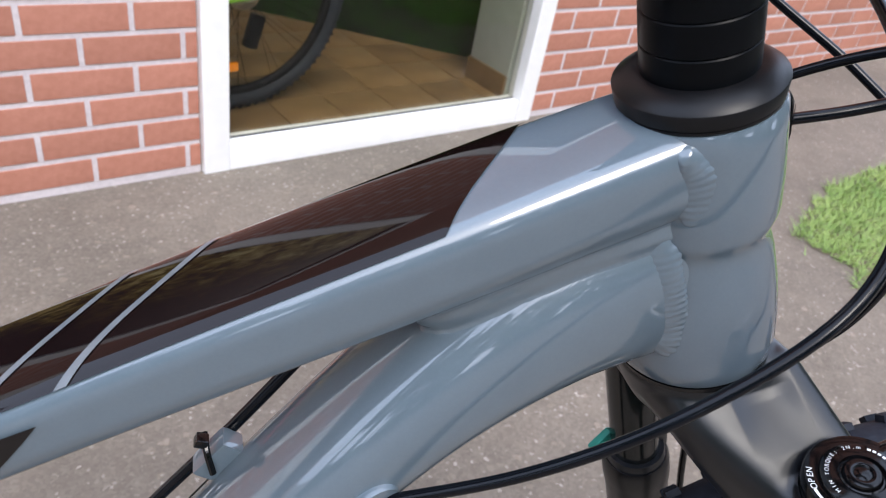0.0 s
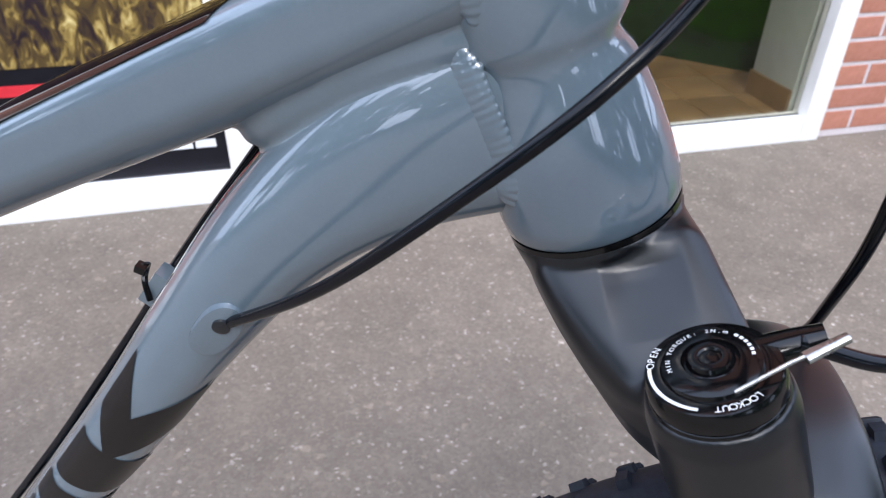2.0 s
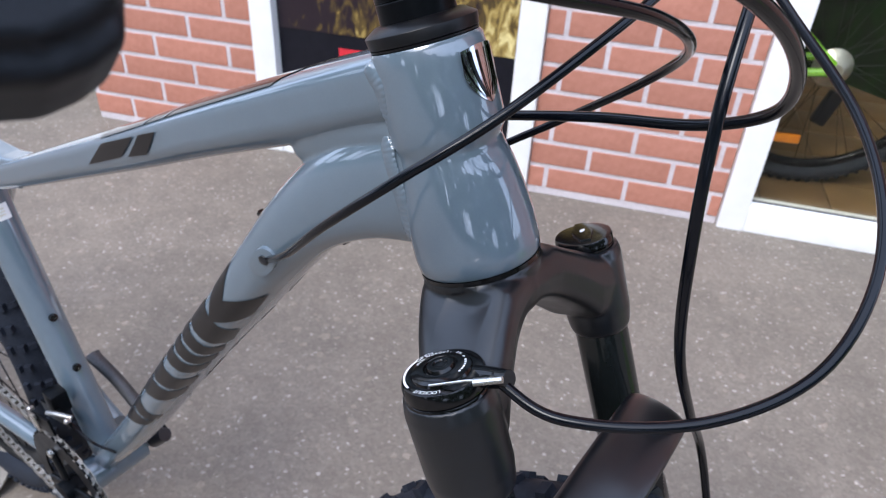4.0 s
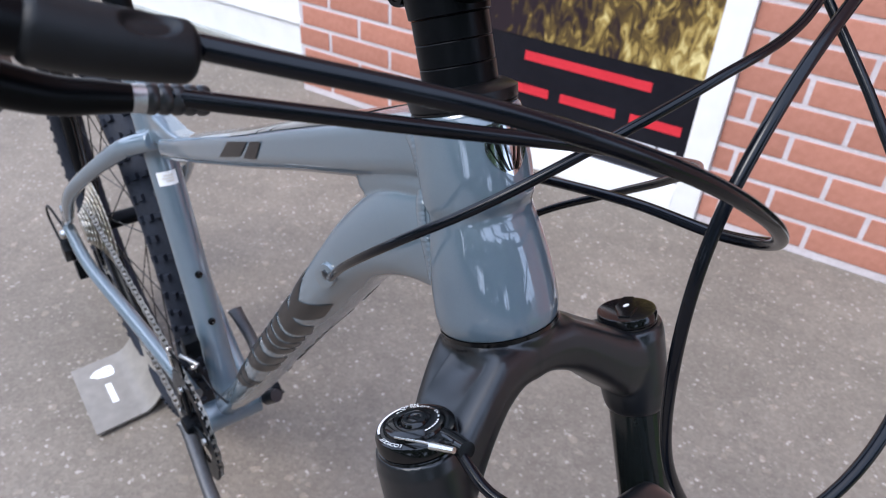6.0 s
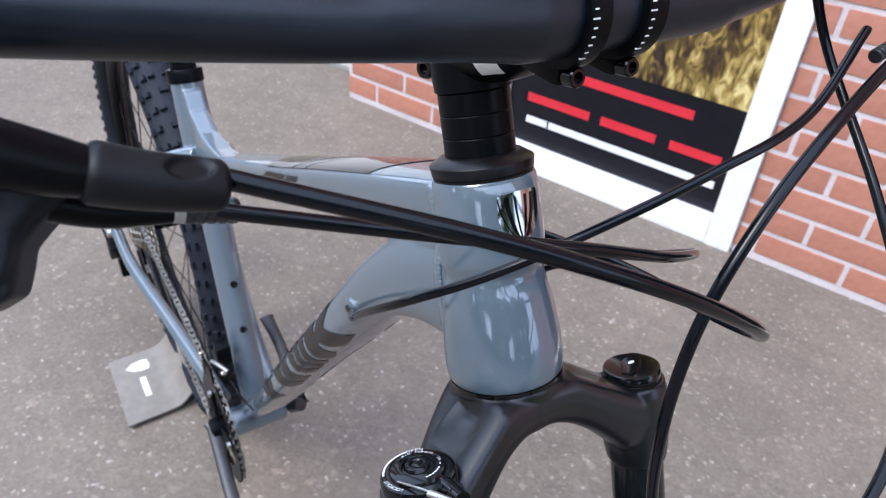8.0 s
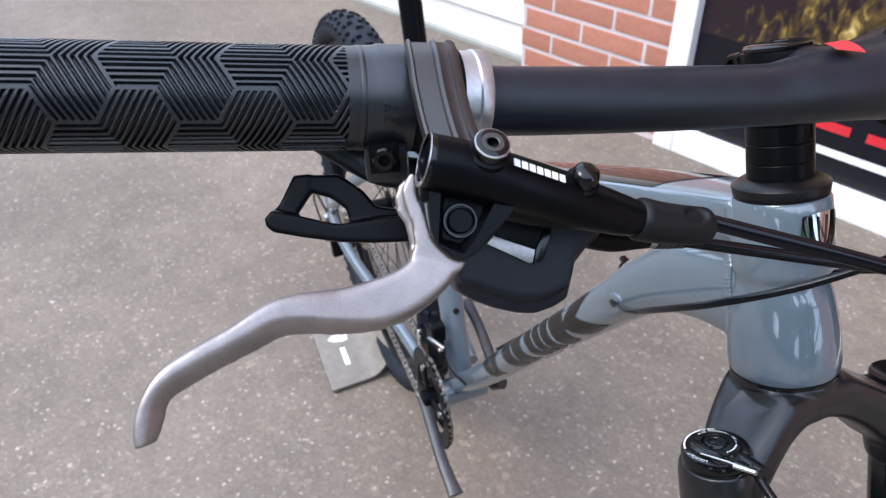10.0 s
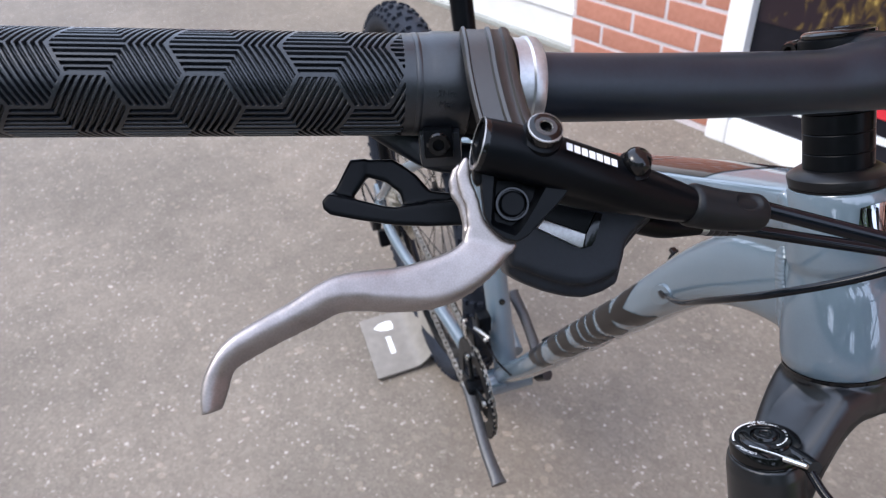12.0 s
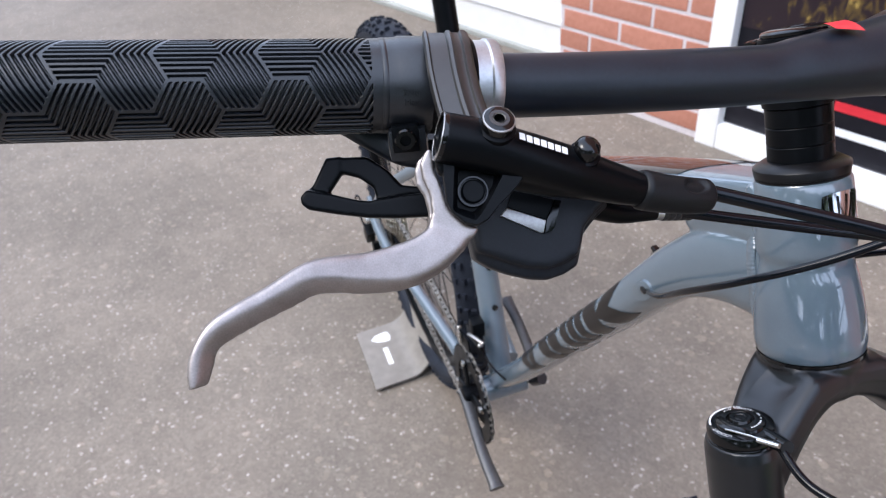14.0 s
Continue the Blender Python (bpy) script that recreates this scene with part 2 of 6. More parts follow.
def crop_print():
    """The printed photograph on the poster: dark soil with golden stalks."""
    m = bpy.data.materials.new("poster_photo")
    n, l = nodes_of(m)
    b = n["Principled BSDF"]
    tc = n.new("ShaderNodeTexCoord")
    mp = n.new("ShaderNodeMapping")
    mp.inputs["Scale"].default_value = (36, 1, 15)
    mp.inputs["Rotation"].default_value = (0, radians(18), 0)
    l.new(tc.outputs["Object"], mp.inputs["Vector"])
    streak = n.new("ShaderNodeTexNoise")
    streak.inputs["Scale"].default_value, streak.inputs["Detail"].default_value, streak.inputs["Distortion"].default_value = 1.0, 7, 1.3
    l.new(mp.outputs[0], streak.inputs["Vector"])
    blot = n.new("ShaderNodeTexNoise")
    blot.inputs["Scale"].default_value, blot.inputs["Detail"].default_value = 5.5, 3
    l.new(tc.outputs["Object"], blot.inputs["Vector"])
    sep = n.new("ShaderNodeSeparateXYZ")
    l.new(tc.outputs["Object"], sep.inputs[0])
    side = n.new("ShaderNodeMapRange")
    side.inputs["From Min"].default_value, side.inputs["From Max"].default_value = -0.42, 0.12
    side.inputs["To Min"].default_value, side.inputs["To Max"].default_value = -0.30, 0.10
    l.new(sep.outputs[0], side.inputs[0])
    a1 = n.new("ShaderNodeMath")
    l.new(streak.outputs[0], a1.inputs[0])
    l.new(side.outputs[0], a1.inputs[1])
    a2 = n.new("ShaderNodeMath")
    a2.operation = "MULTIPLY_ADD"
    a2.inputs[1].default_value, a2.inputs[2].default_value = 0.7, -0.35
    l.new(blot.outputs[0], a2.inputs[0])
    a3 = n.new("ShaderNodeMath")
    l.new(a1.outputs[0], a3.inputs[0])
    l.new(a2.outputs[0], a3.inputs[1])
    ramp = n.new("ShaderNodeValToRGB")
    e = ramp.color_ramp.elements
    e[0].position, e[0].color = 0.34, (0.016, 0.009, 0.014, 1)
    e[1].position, e[1].color = 0.80, (0.74, 0.64, 0.30, 1)
    mid = e.new(0.50)
    mid.color = (0.10, 0.065, 0.02, 1)
    mid2 = e.new(0.62)
    mid2.color = (0.34, 0.24, 0.07, 1)
    l.new(a3.outputs[0], ramp.inputs[0])
    l.new(ramp.outputs[0], b.inputs["Base Color"])
    b.inputs["Roughness"].default_value = 0.3
    return m


def window_glass():
    m = bpy.data.materials.new("window_glass")
    n, l = nodes_of(m)
    b = n["Principled BSDF"]
    b.inputs["Base Color"].default_value = (0.70, 0.72, 0.66, 1)
    b.inputs["Transmission Weight"].default_value = 1.0
    b.inputs["Roughness"].default_value = 0.01
    b.inputs["IOR"].default_value = 1.30
    return m


M_asphalt, M_photo, M_glass = asphalt(), crop_print(), window_glass()


# ---- mesh helpers ----
def mesh_of(name, verts, faces, mat, smooth=True, sharp=35.0):
    me = bpy.data.meshes.new(name)
    me.from_pydata([tuple(v) for v in verts], [], faces)
    bm = bmesh.new()
    bm.from_mesh(me)
    bmesh.ops.recalc_face_normals(bm, faces=bm.faces)
    bm.to_mesh(me)
    bm.free()
    me.materials.append(mat)
    if smooth:
        me.polygons.foreach_set("use_smooth", [True] * len(me.polygons))
        me.set_sharp_from_angle(angle=radians(sharp))
    me.update()
    return me


def part(name, data, parent, label="", kind=""):
    """Links (verts, faces, material[, sharp angle]) or a ready mesh as one object under a thing or a part."""
    me = data if isinstance(data, bpy.types.Mesh) else mesh_of(name, data[0], data[1], data[2], sharp=data[3] if len(data) > 3 else 35.0)
    ob = new(name, me)
    ob.parent = parent
    if label or kind:
        tagged(ob, label=label, kind=kind)
    return ob


def join(*datas):
    """Several (verts, faces) as one."""
    V, F = [], []
    for d in datas:
        o = len(V)
        V += [tuple(v) for v in d[0]]
        F += [tuple(i + o for i in f) for f in d[1]]
    return V, F


def rings(loops, caps=True, closed=False):
    """A skin over loops of points, all of one length."""
    n = len(loops[0])
    V = [tuple(p) for lp in loops for p in lp]
    F = []
    m = len(loops)
    for i in range(m if closed else m - 1):
        a, b = i * n, ((i + 1) % m) * n
        for j in range(n):
            k = (j + 1) % n
            F.append((a + j, a + k, b + k, b + j))
    if caps and not closed:
        F += [tuple(range(n - 1, -1, -1)), tuple(range((m - 1) * n, m * n))]
    return V, F


def basis(axis):
    z = Vector(axis).normalized()
    x = z.orthogonal().normalized()
    return x, z.cross(x), z


def revolve(profile, origin, axis, segs=40, caps=True):
    """profile: (distance along the axis, radius) pairs."""
    x, y, z = basis(axis)
    o = Vector(origin)
    loops = [[o + z * s + (x * math.cos(2 * math.pi * j / segs) + y * math.sin(2 * math.pi * j / segs)) * r for j in range(segs)] for s, r in profile]
    return rings(loops, caps)


def curve(points, steps=10):
    """A smooth (Catmull-Rom) line through points of any dimension."""
    P = [Vector(p) for p in points]
    P = [2 * P[0] - P[1]] + P + [2 * P[-1] - P[-2]]
    out = []
    for i in range(1, len(P) - 2):
        for k in range(steps):
            u = k / steps
            out.append(0.5 * (2 * P[i] + (P[i + 1] - P[i - 1]) * u + (2 * P[i - 1] - 5 * P[i] + 4 * P[i + 1] - P[i + 2]) * u * u + (3 * P[i] - P[i - 1] - 3 * P[i + 1] + P[i + 2]) * u ** 3))
    out.append(P[-2])
    return out


def sweep(path, radius, segs=14, flat=1.0, up=(0, 0, 1)):
    """A tube along a line; radius is a number or a function of 0..1; flat squeezes it along the second axis."""
    n = len(path)
    loops = []
    side = None
    for i, p in enumerate(path):
        t = (path[min(i + 1, n - 1)] - path[max(i - 1, 0)]).normalized()
        side = t.cross(Vector(up)).normalized() if side is None else (side - t * side.dot(t)).normalized()
        top = side.cross(t)
        r = radius(i / (n - 1)) if callable(radius) else radius
        ra, rb = r if isinstance(r, tuple) else (r, r * flat)
        loops.append([p + side * math.cos(2 * math.pi * j / segs) * ra + top * math.sin(2 * math.pi * j / segs) * rb for j in range(segs)])
    return rings(loops)


def box(size, at=(0, 0, 0), m=None, bevel=0.0):
    """A box with chamfered edges, its middle at a place, turned by m."""
    bm = bmesh.new()
    bmesh.ops.create_cube(bm, size=1.0)
    for v in bm.verts:
        v.co = Vector((v.co.x * size[0], v.co.y * size[1], v.co.z * size[2]))
    if bevel:
        bmesh.ops.bevel(bm, geom=list(bm.edges), offset=bevel, segments=2, profile=0.7, affect="EDGES")
    if m is not None:
        bmesh.ops.transform(bm, matrix=m, verts=bm.verts)
    bm.verts.index_update()
    V = [tuple(v.co + Vector(at)) for v in bm.verts]
    F = [tuple(v.index for v in f.verts) for f in bm.faces]
    bm.free()
    return V, F


def prism(outline, depth, m=None, round_edge=0.0):
    """An outline in the plane (x, y), given thickness along z and softened edges."""
    bm = bmesh.new()
    vs = [bm.verts.new((x, y, -depth / 2)) for x, y in outline]
    f = bm.faces.new(vs)
    ext = bmesh.ops.extrude_face_region(bm, geom=[f])
    bmesh.ops.translate(bm, verts=[g for g in ext["geom"] if isinstance(g, bmesh.types.BMVert)], vec=(0, 0, depth))
    bmesh.ops.recalc_face_normals(bm, faces=bm.faces)
    if round_edge:
        rim = [e for e in bm.edges if abs(e.verts[0].co.z - e.verts[1].co.z) < 1e-7]
        bmesh.ops.bevel(bm, geom=rim, offset=round_edge, segments=2, profile=0.7, affect="EDGES")
    if m is not None:
        bmesh.ops.transform(bm, matrix=m, verts=bm.verts)
    bm.verts.index_update()
    V = [tuple(v.co) for v in bm.verts]
    F = [tuple(v.index for v in f.verts) for f in bm.faces]
    bm.free()
    return V, F


def empty(name, m, label, category, group=""):
    ob = new(name)
    ob.matrix_world = m
    ob.empty_display_size = 0.05
    return tagged(ob, label=label, category=category, group=group)


def solid(name, data, mat, label, category, kind="", parent=None, sharp=35.0, group=""):
    ob = new(name, mesh_of(name, data[0], data[1], mat, sharp=sharp))
    ob.parent = parent
    return tagged(ob, label=label, category=category, kind=kind, group=group)


def forged(shells, voxel, rounds, dents=()):
    """Closed shells melted into one casting with soft fillets; dents: functions that move a point by its place and normal."""
    tmp = new("casting", mesh_of("casting", *join(*shells), M_blackmatt))
    rm = tmp.modifiers.new("melt", "REMESH")
    rm.mode, rm.voxel_size = "VOXEL", voxel
    sm = tmp.modifiers.new("soften", "SMOOTH")
    sm.factor, sm.iterations = 0.5, rounds
    ev = tmp.evaluated_get(bpy.context.evaluated_depsgraph_get())
    me = bpy.data.meshes.new_from_object(ev)
    bpy.data.objects.remove(tmp)
    V = [v.co.copy() for v in me.vertices]
    N = [v.normal.copy() for v in me.vertices]
    for f in dents:
        V = [f(p, n) for p, n in zip(V, N)]
    F = [tuple(p.vertices) for p in me.polygons]
    bpy.data.meshes.remove(me)
    return V, F


# ---- the ground ----
BIKE = pose(-0.0485, 0.6982, 0, 0, 0, -20.85)
FRONT_FOOT = BIKE @ Vector((0.783, 0, 0))
SWELL = 0.053


def ground_height(x, y):
    """Level asphalt with one low swell under the front wheel."""
    d = (Vector((x, y)) - FRONT_FOOT.to_2d()).length
    return SWELL * math.exp(-(d / 0.30) ** 2)


def build_ground():
    xs = [-400, -120, -40, -15, -8] + [-5 + 0.08 * i for i in range(139)] + [8, 15, 40, 120, 400]
    ys = [-400, -120, -40, -15, -6] + [-2.5 + 0.08 * i for i in range(59)] + [3, 5, 12, 40, 120, 400]
    V = [(x, y, ground_height(x, y)) for y in ys for x in xs]
    n = len(xs)
    F = [(j * n + i, j * n + i + 1, (j + 1) * n + i + 1, (j + 1) * n + i) for j in range(len(ys) - 1) for i in range(n - 1)]
    solid("ground", (V, F), M_asphalt, "speckled grey-brown asphalt pavement with pale chippings", "pavement", "structure")


build_ground()

# ---- the shop front ----
WALL = 2.165
BRICK_L, BRICK_H, JOINT = 0.2265, 0.0652, 0.0135
COURSE, STEP, FIRST = BRICK_H + JOINT, BRICK_L + JOINT, 0.0176 - 0.0787
PIERS = [(-1.240, -0.602), (0.293, 0.862), (2.136, 6.4)]
PIER_TOP = 2.6


def brick_mesh(length, tall):
    return mesh_of("brick", *box((length, 0.022, tall), bevel=0.0025), M_brick, sharp=50)


def pieces_of_pier(x0, x1, z0, z1):
    """Places of the bricks of a pier in half bond: middle x, middle z, length, height."""
    out = []
    left = x0 < -1
    STEP = 0.265 if left else 0.240
    bond, BRICK_L = (-0.964, 0.2515) if left else (BOND, 0.2265)
    for r in range(int(z1 / COURSE) + 1):
        low = max(FIRST + r * COURSE + JOINT / 2, 0.004)
        z, tall = (low + FIRST + (r + 1) * COURSE - JOINT / 2) / 2, FIRST + (r + 1) * COURSE - JOINT / 2 - low
        x = bond + (STEP / 2 if r % 2 else 0) + JOINT / 2
        x -= math.ceil((x - x0) / STEP) * STEP + STEP
        while x < x1:
            a, b = max(x, x0), min(x + BRICK_L, x1)
            if b - a > 0.02 and tall > 0.015:
                out.append(((a + b) / 2, z, b - a, tall))
            x += STEP
    return out


BOND = 0.466


def build_wall():
    wall = new("wall_shop")
    tagged(wall, label="red brick shop wall with pale mortar joints", category="wall", kind="structure")
    for x0, x1 in PIERS:
        part("mortar_bed", (*box((x1 - x0, 0.30, PIER_TOP), ((x0 + x1) / 2, WALL + 0.1502, PIER_TOP / 2)), M_mortar), wall)
    part("lintel", (*box((7.65, 0.30, 4.2), (2.6, WALL + 0.16, PIER_TOP + 2.1), bevel=0.01), M_brick), wall)
    return wall


wall = build_wall()


def build_window(name, x0, x1, low, label):
    """A white plastic shop window standing on the ground: four frame bars round a pane."""
    win = new(name)
    tagged(win, label=label, category="window", kind="structure")
    w, top, deep = 0.075, 2.55, 0.07
    y = WALL + 0.012
    part("frame_bar", (*box((w, deep, top), (x0 + w / 2, y, top / 2), bevel=0.006), M_pvc), win)
    part("frame_bar", (*box((w, deep, top), (x1 - w / 2, y, top / 2), bevel=0.006), M_pvc), win)
    part("frame_bar", (*box((x1 - x0 - 2 * w, deep, low), ((x0 + x1) / 2, y + 0.002, low / 2), bevel=0.006), M_pvc), win)
    part("frame_bar", (*box((x1 - x0 - 2 * w, deep, w), ((x0 + x1) / 2, y + 0.002, top - w / 2), bevel=0.006), M_pvc), win)
    part("rubber_seal", (*box((x1 - x0 - 2 * w, 0.006, 0.004), ((x0 + x1) / 2, y + 0.004, low + 0.002)), M_seal), win)
    return win, (x0 + w, x1 - w, y)


_, span1 = build_window("window_1", -0.600, 0.291, 0.086, "white plastic shop window filled by a poster")
win2, span2 = build_window("window_2", 0.864, 2.134, 0.084, "white plastic shop window with a clear pane")
pane = part("pane", (*box((span2[1] - span2[0], 0.006, 2.38), ((span2[0] + span2[1]) / 2, span2[2] + 0.012, 0.084 + 1.19)), M_glass), win2)
pane.visible_shadow = False


def build_poster():
    x0, x1, y = span1
    y += 0.006
    ob = solid("poster", box((x1 - x0, 0.006, 2.38), ((x0 + x1) / 2, y, 0.088 + 1.19)), M_posterblack, "black poster with golden crop photo and red and white print", "poster")
    z0 = 0.408
    part("photo", (*box((x1 - x0 - 0.012, 0.002, 2.0), ((x0 + x1) / 2, y - 0.0045, z0 + 1.0)), M_photo), ob, "printed photo of golden stalks on dark soil")

    def bars(row, mat, z, h):
        for a, b in row:
            part("print_bar", (*box((b - a, 0.0016, h), ((a + b) / 2, y - 0.0044, z)), mat), ob)

    bars([(-0.328, 0.075)], M_textred, 0.352, 0.028)
    bars([(-0.456, -0.235), (-0.195, -0.015), (0.030, 0.185)], M_textred, 0.246, 0.028)
    bars([(-0.452, -0.375), (-0.368, 0.125), (0.132, 0.186)], M_textwhite, 0.170, 0.023)


build_poster()


def build_door():
    """A wide white panelled door beside the brick pier."""
    x0, x1 = -4.2, -1.243
    door = new("door_1")
    tagged(door, label="wide white panelled garage door, scuffed along its foot", category="door", kind="structure")
    part("leaf", (*box((x1 - x0, 0.05, 2.5), ((x0 + x1) / 2, WALL + 0.235, 1.27), bevel=0.004), M_doorwhite), door)
    for i in range(3):
        for k in range(3):
            cx, cz = x1 - 0.55 - 0.98 * i, 0.42 + 0.72 * k
            V, F = join(box((0.84, 0.012, 0.02), (cx, WALL + 0.204, cz + 0.25)), box((0.84, 0.012, 0.02), (cx, WALL + 0.204, cz - 0.25)), box((0.02, 0.012, 0.48), (cx - 0.41, WALL + 0.204, cz)), box((0.02, 0.012, 0.48), (cx + 0.41, WALL + 0.204, cz)))
            part("panel_moulding", (V, F, M_doorwhite), door)
    part("threshold", (*box((x1 - x0, 0.05, 0.024), ((x0 + x1) / 2, WALL + 0.210, 0.008), bevel=0.006), M_plaster), door)


build_door()
solid("wall_far_pier", box((0.7, 0.3, 2.6), (-4.56, WALL + 0.155, 1.3), bevel=0.01), M_brick, "red brick pier beyond the white door", "wall", "structure")


# ---- inside the shop ----
def build_shop():
    floor = solid("floor", box((3.3, 2.72, 0.05), (1.75, WALL + 1.42, 0.030)), M_grout, "shop floor of tan stone tiles", "floor", "structure")
    tile = mesh_of("tile", *box((0.196, 0.196, 0.012), bevel=0.0015), M_tile)
    for i in range(15):
        for k in range(11):
            t = part("tile", tile, floor)
            t.location = (0.28 + 0.2 * i, WALL + 0.164 + 0.2 * k, 0.0605)
    back = box((3.4, 0.1, 2.6), (0, 0, 0), Matrix.Rotation(radians(133.6), 4, "Z"))
    solid("wall_shop_back", ([(x + 1.06, y + 3.87, z + 1.3) for x, y, z in back[0]], back[1]), M_turf, "dark green turf-covered back wall of the shop", "wall", "structure")
    solid("wall_shop_side", box((0.1, 2.4, 2.6), (0.12, WALL + 1.4, 1.3)), M_plaster, "grey plastered side wall of the shop", "wall", "structure")
    solid("wall_shop_column", box((0.9, 0.225, 2.6), (2.50, WALL + 0.1725, 1.3), bevel=0.004), M_plaster, "grey plastered column inside the shop", "wall", "structure")
    solid("baseboard", box((0.012, 0.225, 0.085), (2.043, WALL + 0.1725, 0.108), bevel=0.003), M_tile, "tan tile skirting along the column", "skirting", "structure")
    solid("ceiling", box((3.3, 2.6, 0.08), (1.75, WALL + 1.45, 2.66)), M_plaster, "plain shop ceiling", "ceiling", "structure")


build_shop()

# ---- the bicycle: local x ahead, y to its left, z up ----
bike = empty("bicycle", BIKE, "slate-grey hardtail mountain bike with black fork standing on asphalt", "bicycle")


def side_tube(spec, segs=44, power=2.3, steps=8, crest=None, bulge=0.0):
    """A tube in the bike's middle plane. spec rows: x, z, half height, half width; crest: how square its upper half is; bulge: how far its top swells. Returns its loops and a surface function."""
    crest = crest or power
    line = curve([Vector((x, z, h)).to_4d() for x, z, h, w in spec], steps)
    wide = curve([Vector((w, 0, 0)) for *_, w in spec], steps)
    n = len(line)
    stations = []
    for i in range(n):
        a, b = line[max(i - 1, 0)], line[min(i + 1, n - 1)]
        t = Vector((b[0] - a[0], 0, b[1] - a[1])).normalized()
        up = Vector((-t.z, 0, t.x))
        stations.append((Vector((line[i][0], 0, line[i][1])), up, line[i][2], wide[i][0]))

    def surf(s, ang, lift=0.0):
        """s: 0..1 along the tube; ang: degrees round the squarish section, 0 on the right flank, 90 on top, 180 on the left."""
        f = min(max(s, 0), 0.99999) * (n - 1)
        i = int(f)
        u = f - i
        c = stations[i][0].lerp(stations[i + 1][0], u)
        up = stations[i][1].lerp(stations[i + 1][1], u).normalized()
        h = stations[i][2] * (1 - u) + stations[i + 1][2] * u + lift
        w = stations[i][3] * (1 - u) + stations[i + 1][3] * u + lift
        ca, sa = math.cos(radians(ang)), math.sin(radians(ang))
        pw = crest if sa > 0 else power
        out = (abs(ca) ** pw + abs(sa) ** pw) ** (-1 / pw)
        swell = bulge * (0.5 - (ca * out) ** 2) * min(1, max(0, sa * out) / 0.7) ** 2
        return c + Vector((0, -1, 0)) * (w * ca * out) + up * (h * sa * out + swell)

    def flank(x, z):
        """Where a place of the side view (x, z) lies on the right flank: s and angle."""
        best = min(range(n - 1), key=lambda i: (stations[i][0] - Vector((x, 0, z))).length)
        p = Vector((x, 0, z))
        for i in (best - 1, best, best + 1):
            if 0 <= i < n - 1:
                a, d = stations[i][0], stations[i + 1][0] - stations[i][0]
                u = (p - a).dot(d) / d.length_squared
                if -0.02 <= u <= 1.02:
                    best = i
                    break
        a, d = stations[best][0], stations[best + 1][0] - stations[best][0]
        u = min(max((p - a).dot(d) / d.length_squared, 0), 1)
        off = (p - a).dot(stations[best][1]) / stations[best][2]
        off = min(max(off, -0.97), 0.97)
        return (best + u) / (n - 1), math.degrees(math.atan2(off, (1 - abs(off) ** (crest if off > 0 else power)) ** (1 / (crest if off > 0 else power))))

    loops = [[surf(i / (n - 1), 360 * j / segs) for j in range(segs)] for i in range(n)]
    return rings(loops), surf, flank


def patch(surf, corners, lift=0.0004, nu=14, nv=10):
    """A thin film on a tube between four (s, angle) corners, in order round it."""
    (s0, a0), (s1, a1), (s2, a2), (s3, a3) = corners
    V, F = [], []
    for i in range(nu + 1):
        for j in range(nv + 1):
            u, v = i / nu, j / nv
            s = (s0 * (1 - u) + s1 * u) * (1 - v) + (s3 * (1 - u) + s2 * u) * v
            a = (a0 * (1 - u) + a1 * u) * (1 - v) + (a3 * (1 - u) + a2 * u) * v
            V.append(surf(s, a, lift))
    for i in range(nu):
        for j in range(nv):
            k = i * (nv + 1) + j
            F.append((k, k + 1, k + nv + 2, k + nv + 1))
    return V, F


def dome(c, t, across, nrm, ra, rb, rc):
    """A low scale of a weld: a flattened ball leaning along the bead."""
    V = []
    for i in range(7):
        e = math.pi * (i / 6 - 0.5)
        for k in range(14):
            a = 2 * math.pi * k / 14
            p = t * (ra * math.cos(e) * math.cos(a)) + across * (rb * math.cos(e) * math.sin(a)) + nrm * (rc * math.sin(e))
            V.append(c + p + nrm * 0.16 * (ra * math.cos(e) * math.cos(a)))
    return rings([V[k * 14:(k + 1) * 14] for k in range(7)])


AX = Vector((-0.363, 0, 0.932)).normalized()
HB = Vector((0.5395, 0.001, 0.885))
FWD = Vector((0.932, 0, 0.363)).normalized()
HT = 0.1068


def along(s, forward=0.0, left=0.0):
    """A place on or beside the steering axis."""
    return HB + AX * s + FWD * forward + Vector((0, left, 0))


TT_SPEC = [(-0.0123, 0.7317, 0.0135, 0.0155), (0.0503, 0.7593, 0.0138, 0.0172), (0.1411, 0.8006, 0.0148, 0.0198), (0.2515, 0.8508, 0.0157, 0.0222), (0.3405, 0.8928, 0.0169, 0.0235), (0.42, 0.9288, 0.0184, 0.0235), (0.4695, 0.9512, 0.0187, 0.0228), (0.514, 0.9705, 0.0188, 0.0214)]
DT_SPEC = [(0.0258, 0.3452, 0.0165, 0.0215), (0.1305, 0.4736, 0.0168, 0.0245), (0.2323, 0.6117, 0.0170, 0.0282), (0.3005, 0.7026, 0.0176, 0.0290), (0.3502, 0.7669, 0.0188, 0.0292), (0.3922, 0.8237, 0.0206, 0.0284), (0.4299, 0.8693, 0.0238, 0.0268), (0.4696, 0.9013, 0.0298, 0.0245), (0.5128, 0.9195, 0.0347, 0.0212)]
ST_SPEC = [(0.030, 0.335, 0.0190, 0.0190), (-0.0285, 0.535, 0.0190, 0.0190), (-0.068, 0.672, 0.0192, 0.0192), (-0.096, 0.768, 0.0194, 0.0194), (-0.107, 0.806, 0.0194, 0.0194)]


